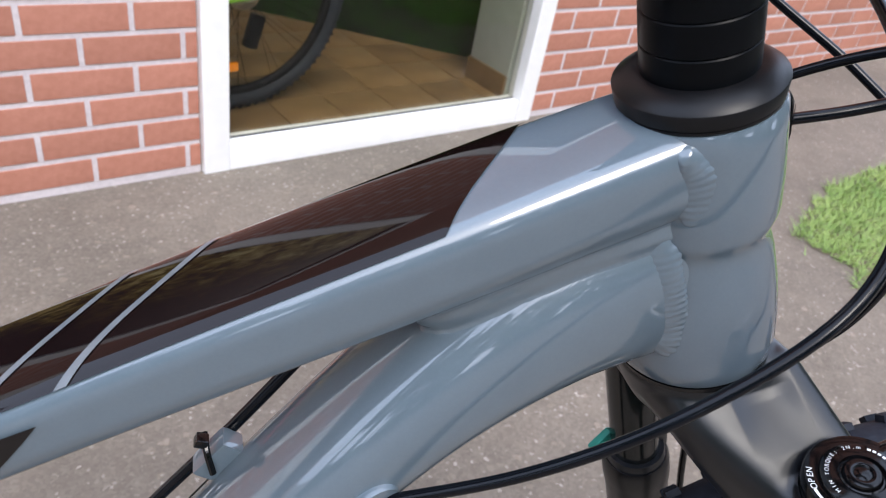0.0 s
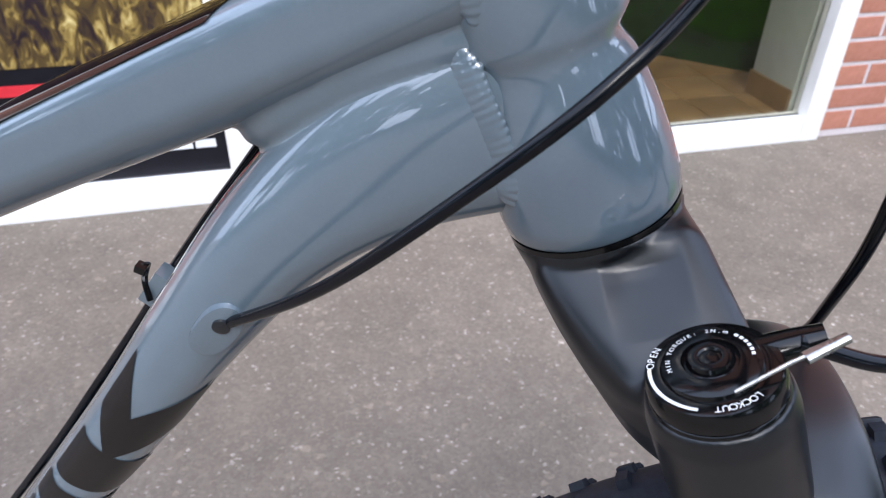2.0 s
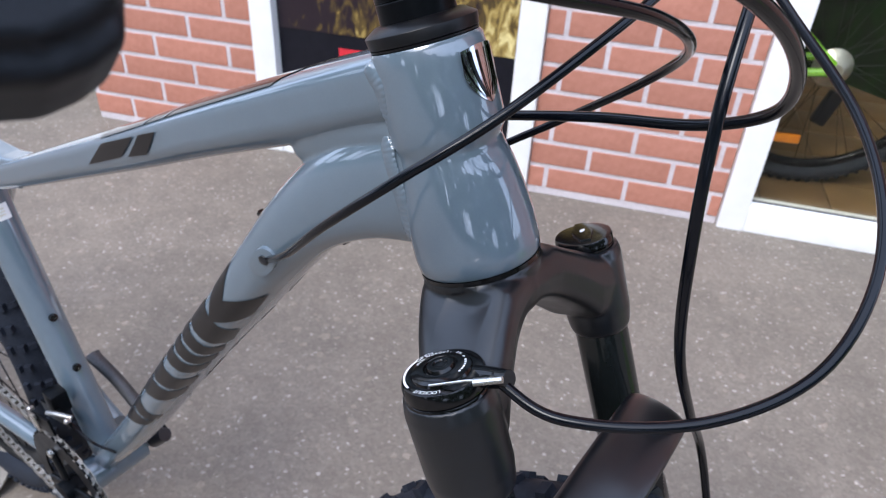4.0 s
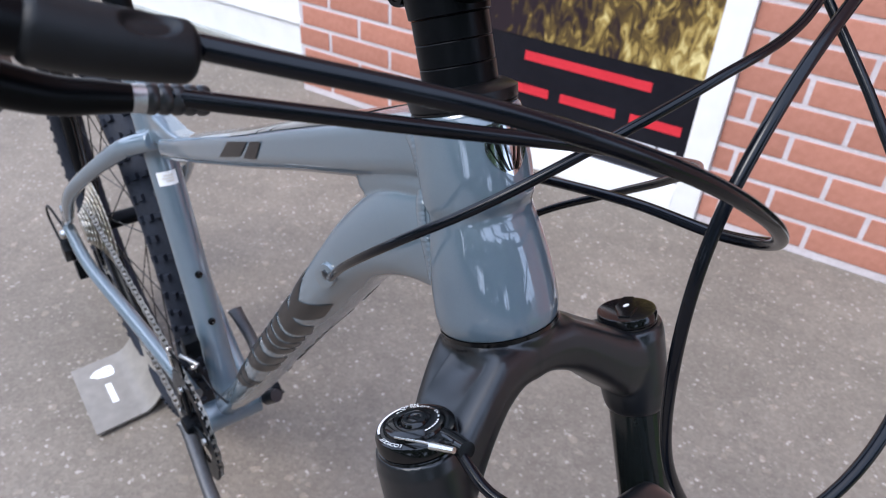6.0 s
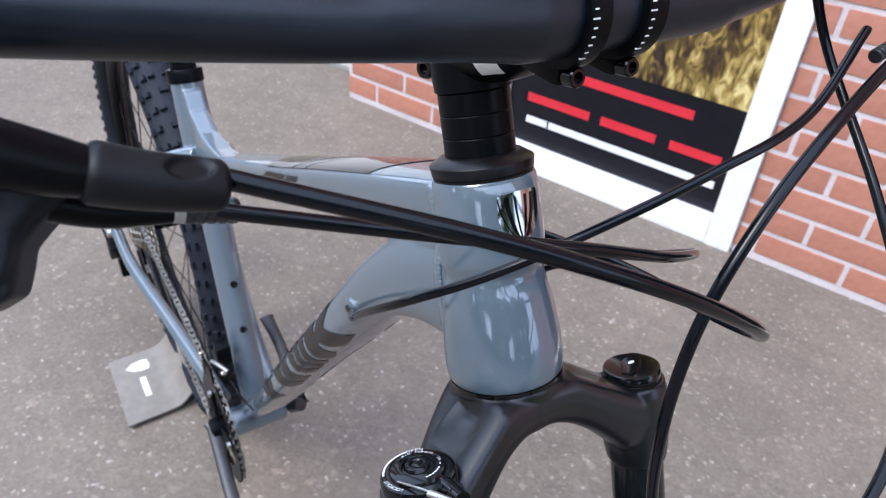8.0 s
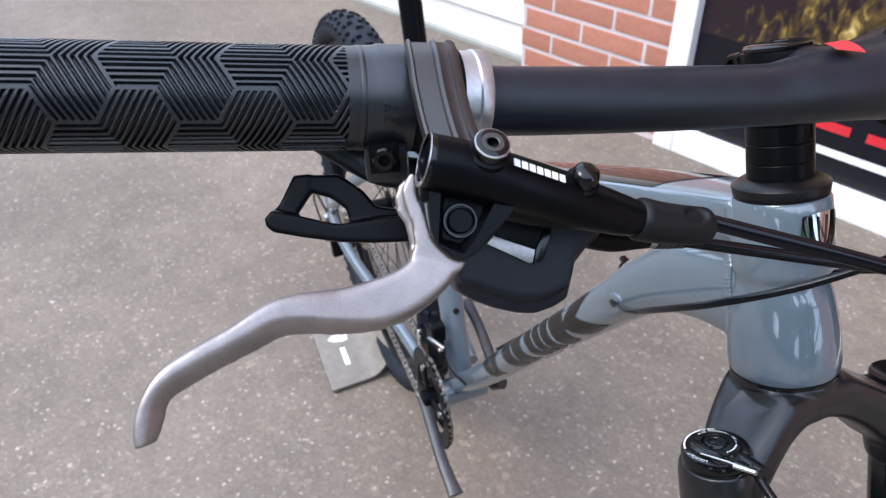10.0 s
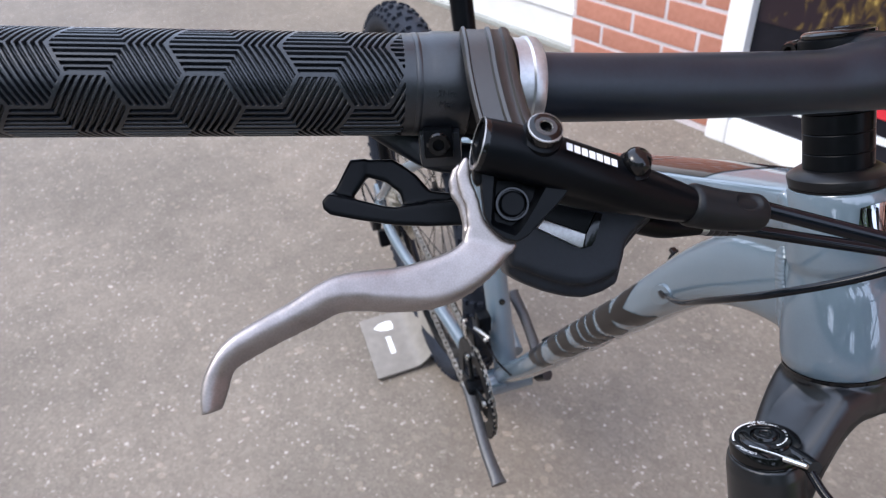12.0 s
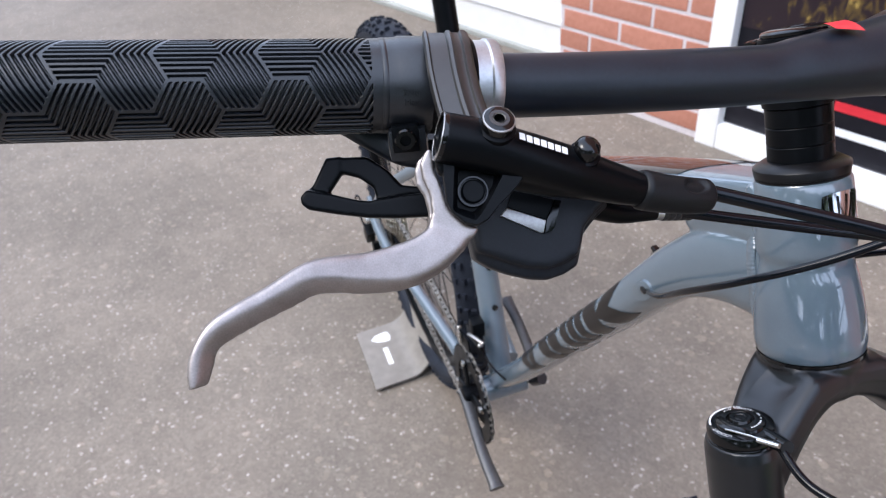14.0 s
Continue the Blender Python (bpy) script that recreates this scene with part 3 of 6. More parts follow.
def build_frame():
    tt, tts, ttf = side_tube(TT_SPEC, power=2.15, crest=6.5, segs=120, bulge=0.0024)
    top_tube = part("top_tube", (*tt, M_paint), bike, "slate-grey hydroformed top tube")
    dt, dts, dtf = side_tube(DT_SPEC, power=2.6, segs=72)
    down_tube = part("down_tube", (*dt, M_paint), bike, "slate-grey down tube curving up to the head tube")
    st, sts, _ = side_tube(ST_SPEC, power=2.0, segs=36)
    seat_tube = part("seat_tube", (*st, M_paint), bike)
    # head tube: flared foot, waist and a collar above
    prof = [(-0.0005, 0.0275), (0.0, 0.0300), (0.0015, 0.0309), (0.008, 0.0314), (0.020, 0.0309), (0.034, 0.0294), (0.046, 0.0274), (0.051, 0.0265), (0.0545, 0.0258), (0.0575, 0.0255), (0.0595, 0.0256), (0.0612, 0.0260), (0.0628, 0.0265), (0.0645, 0.0269), (0.0665, 0.0271), (0.08, 0.0270), (0.098, 0.0261), (0.1045, 0.0258), (0.1063, 0.0250), (0.1066, 0.0235)]

    def on_head(x, z, side, lift=0.0):
        """The place on the head tube's skin that the side view shows at (x, z)."""
        d = Vector((x, 0, z)) - Vector((HB.x, 0, HB.z))
        s, fo = d.dot(AX), d.dot(FWD)
        r = prof[0][1]
        for (s0, r0), (s1, r1) in zip(prof, prof[1:]):
            if s0 <= s <= s1:
                r = r0 + (r1 - r0) * (s - s0) / (s1 - s0)
        y = math.sqrt(max(r * r - fo * fo, 0.0)) + lift
        return Vector((x, HB.y + y * side, z))
    def nose(s):
        """How far the front of the head tube stands out at a height: a proud collar over a drawn-in waist."""
        rise = min(1, max(0, (s - 0.0585) / 0.0065))
        collar = rise * rise * (3 - 2 * rise) * min(1, max(0, (0.1063 - s) / 0.004))
        waist = math.exp(-((s - 0.0570) / 0.0055) ** 2)
        return 0.0012 * collar - 0.0022 * waist
    skin = [[HB + AX * s + FWD * math.cos(a) * (r + nose(s) * max(0, math.cos(a)) ** 1.5) + Vector((0, math.sin(a) * r, 0)) for a in (2 * math.pi * j / 72 for j in range(72))] for s, r in prof]
    head = part("head_tube", (*rings(skin), M_paint), bike, "slate-grey tapered head tube with a waist")
    # weld beads along the joints at the head tube
    for side in (-1, 1):
        tt_weld = []
        for s_, deg in ((0.1040, 134), (0.1030, 125), (0.0960, 119), (0.0875, 117), (0.0770, 118)):
            tt_weld.append(HB + AX * s_ + FWD * 0.0264 * math.cos(radians(deg)) + Vector((0, 0.0264 * math.sin(radians(deg)) * side, 0)))
        dt_weld = [on_head(0.4925, 0.9430, side), on_head(0.4970, 0.9310, side), on_head(0.5030, 0.9190, side), on_head(0.5085, 0.9070, side), on_head(0.5108, 0.8990, side), on_head(0.5098, 0.8935, side)]
        for pts, least, tip in ((tt_weld, 0.0229, 0.75), (dt_weld, 0.0218, 0.0)):
            sink = (0.0046, 0.0014, 0, 0, 0.0006) if tip else (0.0042, 0.0012, 0, 0, 0.0002, 0.0024, 0)
            line = curve([Vector((p.x, max(abs(p.y), least - sink[k]) * side, p.z)) for k, p in enumerate(pts)], 12)
            scales = []
            run, nxt = 0.0, 0.0
            total = sum((q - p).length for p, q in zip(line, line[1:]))
            for a, b in zip(line, line[1:]):
                d = b - a
                while run + d.length >= nxt:
                    t = d.normalized()
                    up_ = tip * max(0, 1 - nxt / (0.45 * total))
                    out = Vector((-0.35 * (1 - up_), 0.94 * side, 1.1 * up_)).normalized()
                    across = out.cross(t).normalized()
                    nrm = t.cross(across)
                    ends = min(1, 0.30 + nxt / (0.020 if tip else 0.010), 0.62 + (total - nxt) / 0.010)
                    scales.append(dome(a + d * ((nxt - run) / d.length) - nrm * 0.0015 * ends - across * (0.0012 if tip else 0) * side * -1, t, across, nrm, 0.0029, 0.0068 * ends, 0.0024 * ends))
                    nxt += 0.0026
                run += d.length
            part("weld_bead", (*forged(scales, 0.00045, 7), M_paint, 180.0), head)
    # broad smooth fillet in the valley between the top tube and the down tube
    core = [side_tube([(x, z, h - 0.0003, w - 0.0003) for x, z, h, w in spec[-5:]], power=p, crest=q, segs=48, bulge=b_)[0] for spec, p, q, b_ in ((TT_SPEC, 2.15, 6.5, 0.0020), (DT_SPEC, 2.6, 2.6, 0.0))]
    for side in (-1, 1):
        fl = curve([Vector((0.421, 0.003 * side, 0.904)), Vector((0.430, 0.0080 * side, 0.9115)), Vector((0.448, 0.0102 * side, 0.9235)), Vector((0.470, 0.0110 * side, 0.9345)), Vector((0.500, 0.0110 * side, 0.9455))], 8)
        core.append(sweep(fl, lambda u: 0.0048 + 0.0030 * min(1, u * 3), 16))
    part("weld_fillet", (*forged(core, 0.0011, 44), M_paint, 180.0), top_tube)
    # seat tube gusset, collar and post
    d = Vector((-0.284, 0, 0.959)).normalized()
    flat = Matrix(((1, 0, 0, 0), (0, 0, -1, 0), (0, 1, 0, 0), (0, 0, 0, 1)))
    knot = [revolve([(0.0, 0.0185), (0.02, 0.0204), (0.06, 0.0206), (0.115, 0.0193)], Vector((-0.073, 0, 0.690)), d, 40),
            prism([(-0.10, 0.798), (-0.095, 0.75), (-0.07, 0.722), (0.045, 0.742), (0.055, 0.776), (0.02, 0.768), (-0.03, 0.7655), (-0.066, 0.779), (-0.08, 0.797)], 0.024, flat, 0.004)]
    for side in (-1, 1):
        knot.append(sweep(curve([Vector((-0.050, 0.010 * side, 0.728)), Vector((-0.10, 0.034 * side, 0.702)), Vector((-0.155, 0.054 * side, 0.662))], 8), lambda u: 0.0128 - 0.0012 * u, 20))
    part("seat_joint", (*forged(knot, 0.0012, 16), M_paint, 180.0), seat_tube, "smoothly welded joint of the seat tube and stays")
    part("seat_clamp", (*revolve([(-0.008, 0.0188), (-0.008, 0.0215), (0.006, 0.0218), (0.008, 0.0208), (0.008, 0.016)], Vector((-0.109, 0, 0.807)), d, 36), M_blackmatt), bike, "black seat clamp")
    part("seat_post", (*revolve([(0.0, 0.0155), (0.42, 0.0155)], Vector((-0.109, 0, 0.807)), d, 28), M_blackmatt), bike, "black seat post")
    # film on the top tube: black top panel, side blocks, stripes
    def quad(find, pts):
        return [find(x, z) for x, z in pts]

    s_rear, s_ridge, s_top = ttf(0.235, 0.85)[0], ttf(0.425, 0.935)[0], ttf(0.462, 0.950)[0]
    part("top_panel", (*patch(tts, [(s_rear, 47), (s_ridge, 47), (s_top, 136), (s_rear, 136)], 0.0005, 60, 24), M_topblack), top_tube, "glossy black-brown top panel")
    blocks = [[(0.272, 0.858), (0.296, 0.868), (0.311, 0.889), (0.290, 0.880)], [(0.212, 0.831), (0.263, 0.855), (0.283, 0.877), (0.238, 0.857)]]
    for c in blocks:
        part("side_block", (*patch(tts, quad(ttf, c), 0.0009, 20, 16), M_decal), top_tube)
    for x in (0.288, 0.314):
        s0 = ttf(x, 0.878 + (x - 0.304) * 0.47)[0]
        part("pale_stripe", (*patch(tts, [(s0 + 0.013, 47), (s0 + 0.0188, 47), (s0 + 0.090, 132), (s0 + 0.0842, 132)], 0.0008, 4, 40), M_clear), top_tube)
    # slanted black marks on the down tube, both flanks
    def strip(c, u0, u1):
        (a0, a1, b1, b0) = [Vector(p) for p in c]
        return [tuple(a0.lerp(a1, u0)), tuple(a0.lerp(a1, u1)), tuple(b0.lerp(b1, u1)), tuple(b0.lerp(b1, u0))]

    e_block = [(0.306, 0.734), (0.264, 0.676), (0.297, 0.668), (0.333, 0.717)]
    r_block = [(0.251, 0.664), (0.206, 0.601), (0.252, 0.606), (0.285, 0.654)]
    t_block = [(0.195, 0.590), (0.147, 0.522), (0.193, 0.537), (0.214, 0.560)]
    marks = [[(0.347, 0.786), (0.370, 0.818), (0.361, 0.783), (0.342, 0.755)], [(0.342, 0.755), (0.361, 0.783), (0.396, 0.800), (0.375, 0.771)], [(0.333, 0.768), (0.311, 0.739), (0.340, 0.725), (0.357, 0.748)],
             strip(e_block, 0.0, 0.27), strip(e_block, 0.36, 0.62), strip(e_block, 0.71, 1.0), strip(r_block, 0.0, 0.44), strip(r_block, 0.54, 1.0), strip(t_block, 0.0, 0.40), strip(t_block, 0.5, 1.0)]
    for flip in (False, True):
        for c in marks:
            q = [(s, 180 - a if flip else a) for s, a in quad(dtf, c)]
            part("frame_mark", (*patch(dts, q, 0.0005, 14, 16), M_decal), down_tube, "slanted black graphic mark")
    # badge on the front of the head tube
    def on_collar(s_, deg, lift):
        a_ = radians(deg)
        return HB + AX * s_ + FWD * (0.0270 + lift + 0.0012 * max(0, math.cos(a_)) ** 1.5) * math.cos(a_) + Vector((0, (0.0270 + lift) * math.sin(a_), 0))

    def shield(half, low, high, lift, n=18):
        """A curved shield on the collar: straight top, swelling flanks and a pointed foot."""
        V = []
        for j in range(n + 1):
            v = j / n
            w = half * (math.sin(min(1, v / 0.62) * math.pi / 2) ** 0.75 if v > 0 else 0.02) * (1 - 0.06 * max(0, v - 0.62) / 0.38)
            for i in range(n + 1):
                u = i / n * 2 - 1
                dip = 0.0012 * (1 - u * u) * v
                V.append(on_collar(low + (high - low) * v + dip, u * w, lift))
        return V, [(j * (n + 1) + i, j * (n + 1) + i + 1, (j + 1) * (n + 1) + i + 1, (j + 1) * (n + 1) + i) for j in range(n) for i in range(n)]
    badge = part("head_badge", (*shield(25, 0.0758, 0.1000, 0.0005), M_chrome), head, "chrome shield-shaped badge with curved dark lines")
    for u0, u1, w0 in ((-23.5, -7, 0.8), (-15, -4, 2.2), (-6, -1.2, 1.1), (6, 1.2, 1.1), (15, 4, 2.2), (23.5, 7, 0.8)):
        W = []
        for j in range(13):
            v = j / 12
            mid_ = u1 + (u0 - u1) * math.sin(v * math.pi / 2) ** 0.85
            W += [on_collar(0.0785 + 0.0205 * v, mid_ + k * w0 * (0.55 + 0.45 * v), 0.0009) for k in (-1, 0, 1)]
        part("badge_line", (W, [(j * 3 + i, j * 3 + i + 1, (j + 1) * 3 + i + 1, (j + 1) * 3 + i) for j in range(12) for i in range(2)], M_gloss), badge)
    # cable port on the right flank of the down tube, bottle bosses, sticker
    ps, pa = dtf(0.407, 0.836)
    c = dts(ps, pa)
    out = (dts(ps, pa, 0.01) - c).normalized()
    t = (dts(ps + 0.02, pa) - dts(ps - 0.02, pa)).normalized()
    m = Matrix((t, out.cross(t), out)).transposed().to_4x4()
    m.translation = c - out * 0.0005
    outline = [(0.0145 * math.copysign(abs(math.cos(a)) ** 0.8, math.cos(a)), 0.0078 * math.copysign(abs(math.sin(a)) ** 0.9, math.sin(a))) for a in (2 * math.pi * k / 28 for k in range(28))]
    port = part("cable_port", (*prism(outline, 0.005, m, 0.0018), M_paint, 50.0), down_tube)
    part("port_grommet", (*revolve([(0.0, 0.0034), (0.0032, 0.0034), (0.0036, 0.0026)], c + t * 0.0045 - out * 0.0002, out, 20), M_rubber), down_tube)
    for x, z in ((-0.0145, 0.551), (0.004, 0.485)):
        part("bottle_bolt", (*revolve([(-0.002, 0.0048), (0.0008, 0.0048), (0.0014, 0.003), (0.0002, 0.0022)], Vector((x + 0.0040, 0, z)), Vector((0.959, 0, 0.284)), 16), M_gloss), seat_tube)
    sticker = part("sticker", (*patch(sts, [(0.478, -112), (0.514, -112), (0.514, -42), (0.478, -42)], 0.0006, 4, 4), M_white), seat_tube)
    for s0, a0, a1 in ((0.488, -98, -72), (0.495, -98, -58), (0.502, -98, -66)):
        part("print_line", (*patch(sts, [(s0, a0), (s0 + 0.0028, a0), (s0 + 0.0028, a1), (s0, a1)], 0.0009, 2, 4), M_dusty), sticker)
    # stays
    for side in (-1, 1):
        ss = curve([Vector((-0.090, 0.030 * side, 0.706)), Vector((-0.105, 0.036 * side, 0.697)), Vector((-0.17, 0.060 * side, 0.650)), Vector((-0.28, 0.087 * side, 0.562)), Vector((-0.37, 0.090 * side, 0.476)), Vector((-0.442, 0.089 * side, 0.420))], 8)
        part("seat_stay", (*sweep(ss, lambda u: 0.0115 - 0.003 * u, 20), M_paint), bike)
        cs = curve([Vector((-0.02, 0.036 * side, 0.338)), Vector((-0.10, 0.046 * side, 0.346)), Vector((-0.22, 0.064 * side, 0.362)), Vector((-0.35, 0.085 * side, 0.384)), Vector((-0.442, 0.089 * side, 0.410))], 8)
        part("chain_stay", (*sweep(cs, lambda u: 0.0125 - 0.003 * u, 20), M_paint), bike)
        part("dropout", (*prism([(-0.479, 0.389), (-0.447, 0.369), (-0.421, 0.391), (-0.426, 0.431), (-0.454, 0.448), (-0.479, 0.429)], 0.008, Matrix(((1, 0, 0, 0), (0, 0, -1, 0.088 * side), (0, 1, 0, 0), (0, 0, 0, 1))), 0.002), M_paint), bike)
    part("stay_plug", (*revolve([(-0.006, 0.0050), (0.0008, 0.0050), (0.0014, 0.0036), (0.0014, 0.0)], Vector((-0.128, -0.050, 0.690)), Vector((0.35, -0.55, 0.75)), 20), M_rubber), bike, "black rubber plug in the seat stay")
    part("bottom_bracket", (*revolve([(-0.040, 0.016), (-0.037, 0.0215), (0.037, 0.0215), (0.040, 0.016)], Vector((0.026, 0, 0.334)), (0, 1, 0), 32), M_paint), bike)
    return tts, dts


tts, dts = build_frame()


# ---- headset, stem, bar ----
def build_cockpit():
    part("headset_cover", (*revolve([(HT, 0.0240), (HT, 0.0249), (HT + 0.0008, 0.0250), (HT + 0.0011, 0.0244), (HT + 0.0014, 0.0252), (HT + 0.0062, 0.0258), (HT + 0.0066, 0.0256), (HT + 0.0100, 0.0203), (HT + 0.0103, 0.0176)], HB, AX, 64), M_cover), bike, "black conical headset cover")
    low = HT + 0.0086
    for tall in (0.0104, 0.0104, 0.0104):
        part("spacer", (*revolve([(low, 0.0170), (low, 0.0172), (low + 0.0004, 0.0175), (low + tall - 0.0004, 0.0175), (low + tall, 0.0172), (low + tall, 0.0170)], HB, AX, 48), M_blackmatt), bike)
        low += tall + 0.0002
    s = HT + 0.0403
    mid = Vector((0.5655, -0.011, 1.0855))
    stem = part("stem", (*join(revolve([(s, 0.0176), (s + 0.0006, 0.0186), (s + 0.010, 0.0192), (s + 0.034, 0.0192), (s + 0.0380, 0.0186), (s + 0.0385, 0.0170)], HB, AX, 48)[:2],
                         sweep(curve([along(s + 0.021, 0.0), along(s + 0.0225, 0.040), mid - Vector((0.012, 0, 0))], 6), lambda u: (0.0185 - 0.002 * u, 0.0190 - 0.003 * u), 28)), M_blackmatt), bike, "black alloy stem")
    part("top_cap", (*revolve([(s + 0.0375, 0.0165), (s + 0.0388, 0.0174), (s + 0.0404, 0.0174), (s + 0.0414, 0.0164), (s + 0.0422, 0.0120), (s + 0.0424, 0.005), (s + 0.0412, 0.004)], HB, AX, 40), M_gloss), stem)
    for dz in (s + 0.012, s + 0.033):
        part("pinch_bolt", (*revolve([(-0.006, 0.0052), (0.004, 0.0052), (0.006, 0.0045), (0.006, 0.0026), (0.003, 0.0026)], along(dz, -0.0190, -0.010), (0.25, -1, 0.1), 18), M_gloss), stem)
    V, F = patch(lambda u, a, lift=0: along(s + 0.0225 + 0.03 * u + (0.0197 - 0.03 * u) * math.sin(radians(a)), u, (0.03 * u - 0.0200) * math.cos(radians(a))), [(0.025, -58), (0.041, -58), (0.044, -20), (0.028, -20)], 0, 4, 10)
    part("paper_label", (V, F, M_white), stem, "white paper label")
    right = [mid, Vector((0.5660, -0.034, 1.0858)), Vector((0.5668, -0.060, 1.0878)), Vector((0.5665, -0.085, 1.0893)), Vector((0.5650, -0.110, 1.0909)), Vector((0.5575, -0.185, 1.1004)), Vector((0.551, -0.240, 1.1090)), Vector((0.5295, -0.374, 1.1265))]
    pts = [Vector((p.x, -p.y, p.z)) for p in reversed(right[1:])] + right
    line = curve(pts, 10)

    def thick(u):
        k = abs(u - 0.5) * 2
        if k < 0.20:
            return 0.0159
        return 0.0159 - (0.0159 - 0.0111) * min(1, max(0, (k - 0.20) / 0.34)) ** 0.8
    bar = part("handlebar", (*sweep(line, thick, 32), M_bar), bike, "matt black riser handlebar")
    for y in (mid.y - 0.0125, mid.y + 0.0125):
        V, F = revolve([(-0.0046, 0.0160), (-0.0046, 0.0188), (-0.0038, 0.0196), (0.0038, 0.0196), (0.0046, 0.0188), (0.0046, 0.0160)], Vector((mid.x, y, mid.z)), (0, 1, 0), 48)
        band = part("face_plate_band", (V, F, M_blackmatt), stem)
        for dz in (-0.0200, 0.0200):
            part("clamp_lug", (*box((0.022, 0.0092, 0.0082), (mid.x - 0.003, y, mid.z + dz), bevel=0.003), M_blackmatt), stem)
            part("clamp_bolt", (*revolve([(-0.004, 0.0036), (0.0035, 0.0036), (0.0042, 0.0031), (0.0042, 0.0020), (0.002, 0.0020)], Vector((mid.x + 0.009, y, mid.z + dz)), (1, 0, 0.2), 18), M_gloss), stem)
        for k in range(11):
            a = radians(-34 + 8.5 * k)
            turn = Matrix.Rotation(-a, 4, "Y")
            turn.translation = Vector((mid.x + 0.0196 * math.cos(a), y - 0.0030, mid.z + 0.0196 * math.sin(a)))
            part("scale_tick", (*box((0.0004, 0.0016 if k % 5 else 0.0026, 0.0005), m=turn), M_white), band)
    
    def centre(y):
        return next(p.lerp(q, (p.y - y) / (p.y - q.y)) for p, q in zip(line, line[1:]) if p.y >= y >= q.y)
    part("bar_print", (*patch(lambda u, a, lift=0: centre(-0.066 - 0.011 * u) + Vector((0.0162 * math.cos(radians(a)), 0, 0.0162 * math.sin(radians(a)))), [(0, 66), (1, 78), (1, 100), (0, 104)], 0, 6, 6), M_red), bar, "red printed mark")
    return line


bar_line = build_cockpit()


# ---- the fork ----
def leg(d, side, forward=0.0):
    foot = Vector((0.5735, -0.07, 0.8645)) if side < 0 else Vector((0.5640, 0.080, 0.8560))
    return foot - AX * d + FWD * forward


def build_fork():
    crown_loops = []
    path = []
    # the crown: two deep arms falling from the steerer's foot to the legs
    for k in range(49):
        u = k / 24 - 1
        a = abs(u)
        k1 = min(1, max(0, (a - 0.34) / 0.52))
        k2 = min(1, max(0, (a - 0.10) / 0.66))
        top = -0.0030 - 0.0250 * k1
        bot = -0.0305 - 0.0360 * k2 ** 1.6
        fwd = 0.001 + 0.0233 * a ** 1.05
        deep = 0.0290 - 0.0100 * a ** 0.8
        far = max(0.0, u)
        back = 0.0075 * math.sin(math.pi * a) ** 0.8
        c = along((top + bot) / 2 - 0.0045 * far, fwd - 0.0119 * far - back / 2, 0.070 * u + 0.010 * far)
        deep += back / 2
        height = (top - bot) / 2
        lp = []
        for j in range(36):
            th = 2 * math.pi * j / 36
            e = 0.40
            ca, sa = math.cos(th), math.sin(th)
            x, z = math.copysign(abs(ca) ** e, ca), math.copysign(abs(sa) ** e, sa)
            lp.append(c + FWD * deep * x * (1 - 0.16 * (z < 0) * abs(z)) + AX * height * z)
        crown_loops.append(lp)
    V, F = rings(crown_loops)
    foot = revolve([(-0.028, 0.0250), (-0.018, 0.0282), (-0.0045, 0.0304), (-0.0022, 0.0300), (-0.0022, 0.02)], HB, AX, 56)
    sleeves = [revolve([(-0.005 if s < 0 else -0.0040, 0.0195 * k), (0.002, 0.0207 * k), (0.036, 0.0204 * k), (0.046, 0.0190 * k), (0.0490, 0.0178 * k)], leg(0, s), -AX, 48) for s, k in ((-1, 1.0), (1, 0.95))]

    def notch(p, nrm):
        """A shallow forged hollow on the upper face of each arm."""
        for sd in (-1, 1):
            c = along(-0.0135, 0.012, 0.0330 * sd)
            d = p - c
            u, v = d.dot(FWD), d.dot((Vector((0, sd, 0)) * 0.75 - AX * 0.66).normalized())
            if nrm.dot(AX) > 0.1 and abs(u) < 0.013 and -0.010 < v < 0.020:
                k = max(0, 1 - (u / 0.013) ** 2) * (min(1, (v + 0.010) / 0.006) if v < 0 else (1 - v / 0.020))
                p = p - nrm * 0.0026 * k
        return p
    crown = part("fork_crown", (*forged(((V, F), foot, *sleeves), 0.0010, 6, [notch]), M_crown, 180.0), bike, "satin black forged fork crown")
    part("crown_race", (*revolve([(-0.0024, 0.0290), (-0.0024, 0.0305), (-0.0003, 0.0305), (-0.0003, 0.0280)], HB, AX, 56), M_gloss), crown)
    for side in (-1, 1):
        part("stanchion", (*revolve([(0.045, 0.0158), (0.20, 0.0158)], leg(0, side), -AX, 36), M_smoke), bike, "smoked glossy stanchion")
        low = part("lower_leg", (*revolve([(0.166, 0.0165), (0.166, 0.0205), (0.170, 0.0222), (0.186, 0.0226), (0.200, 0.0215), (0.34, 0.0205), (0.455, 0.0200), (0.475, 0.012)], leg(0, side), -AX, 36), M_crown), bike)
        part("wiper_seal", (*revolve([(0.160, 0.0162), (0.160, 0.0188), (0.163, 0.0196), (0.168, 0.0198)], leg(0, side), -AX, 32), M_rubber), low)
    # brace over the tyre
    half = [(0.630, 0.066, 0.768), (0.6335, 0.052, 0.793), (0.635, 0.026, 0.802)]
    spine = [leg(0.19, -1, 0.004), leg(0.13, -1, 0.010)] + [Vector((x, -y, z)) for x, y, z in half] + [Vector((0.6355, 0, 0.804))] + [Vector(p) for p in reversed(half)] + [leg(0.13, 1, 0.010), leg(0.19, 1, 0.004)]
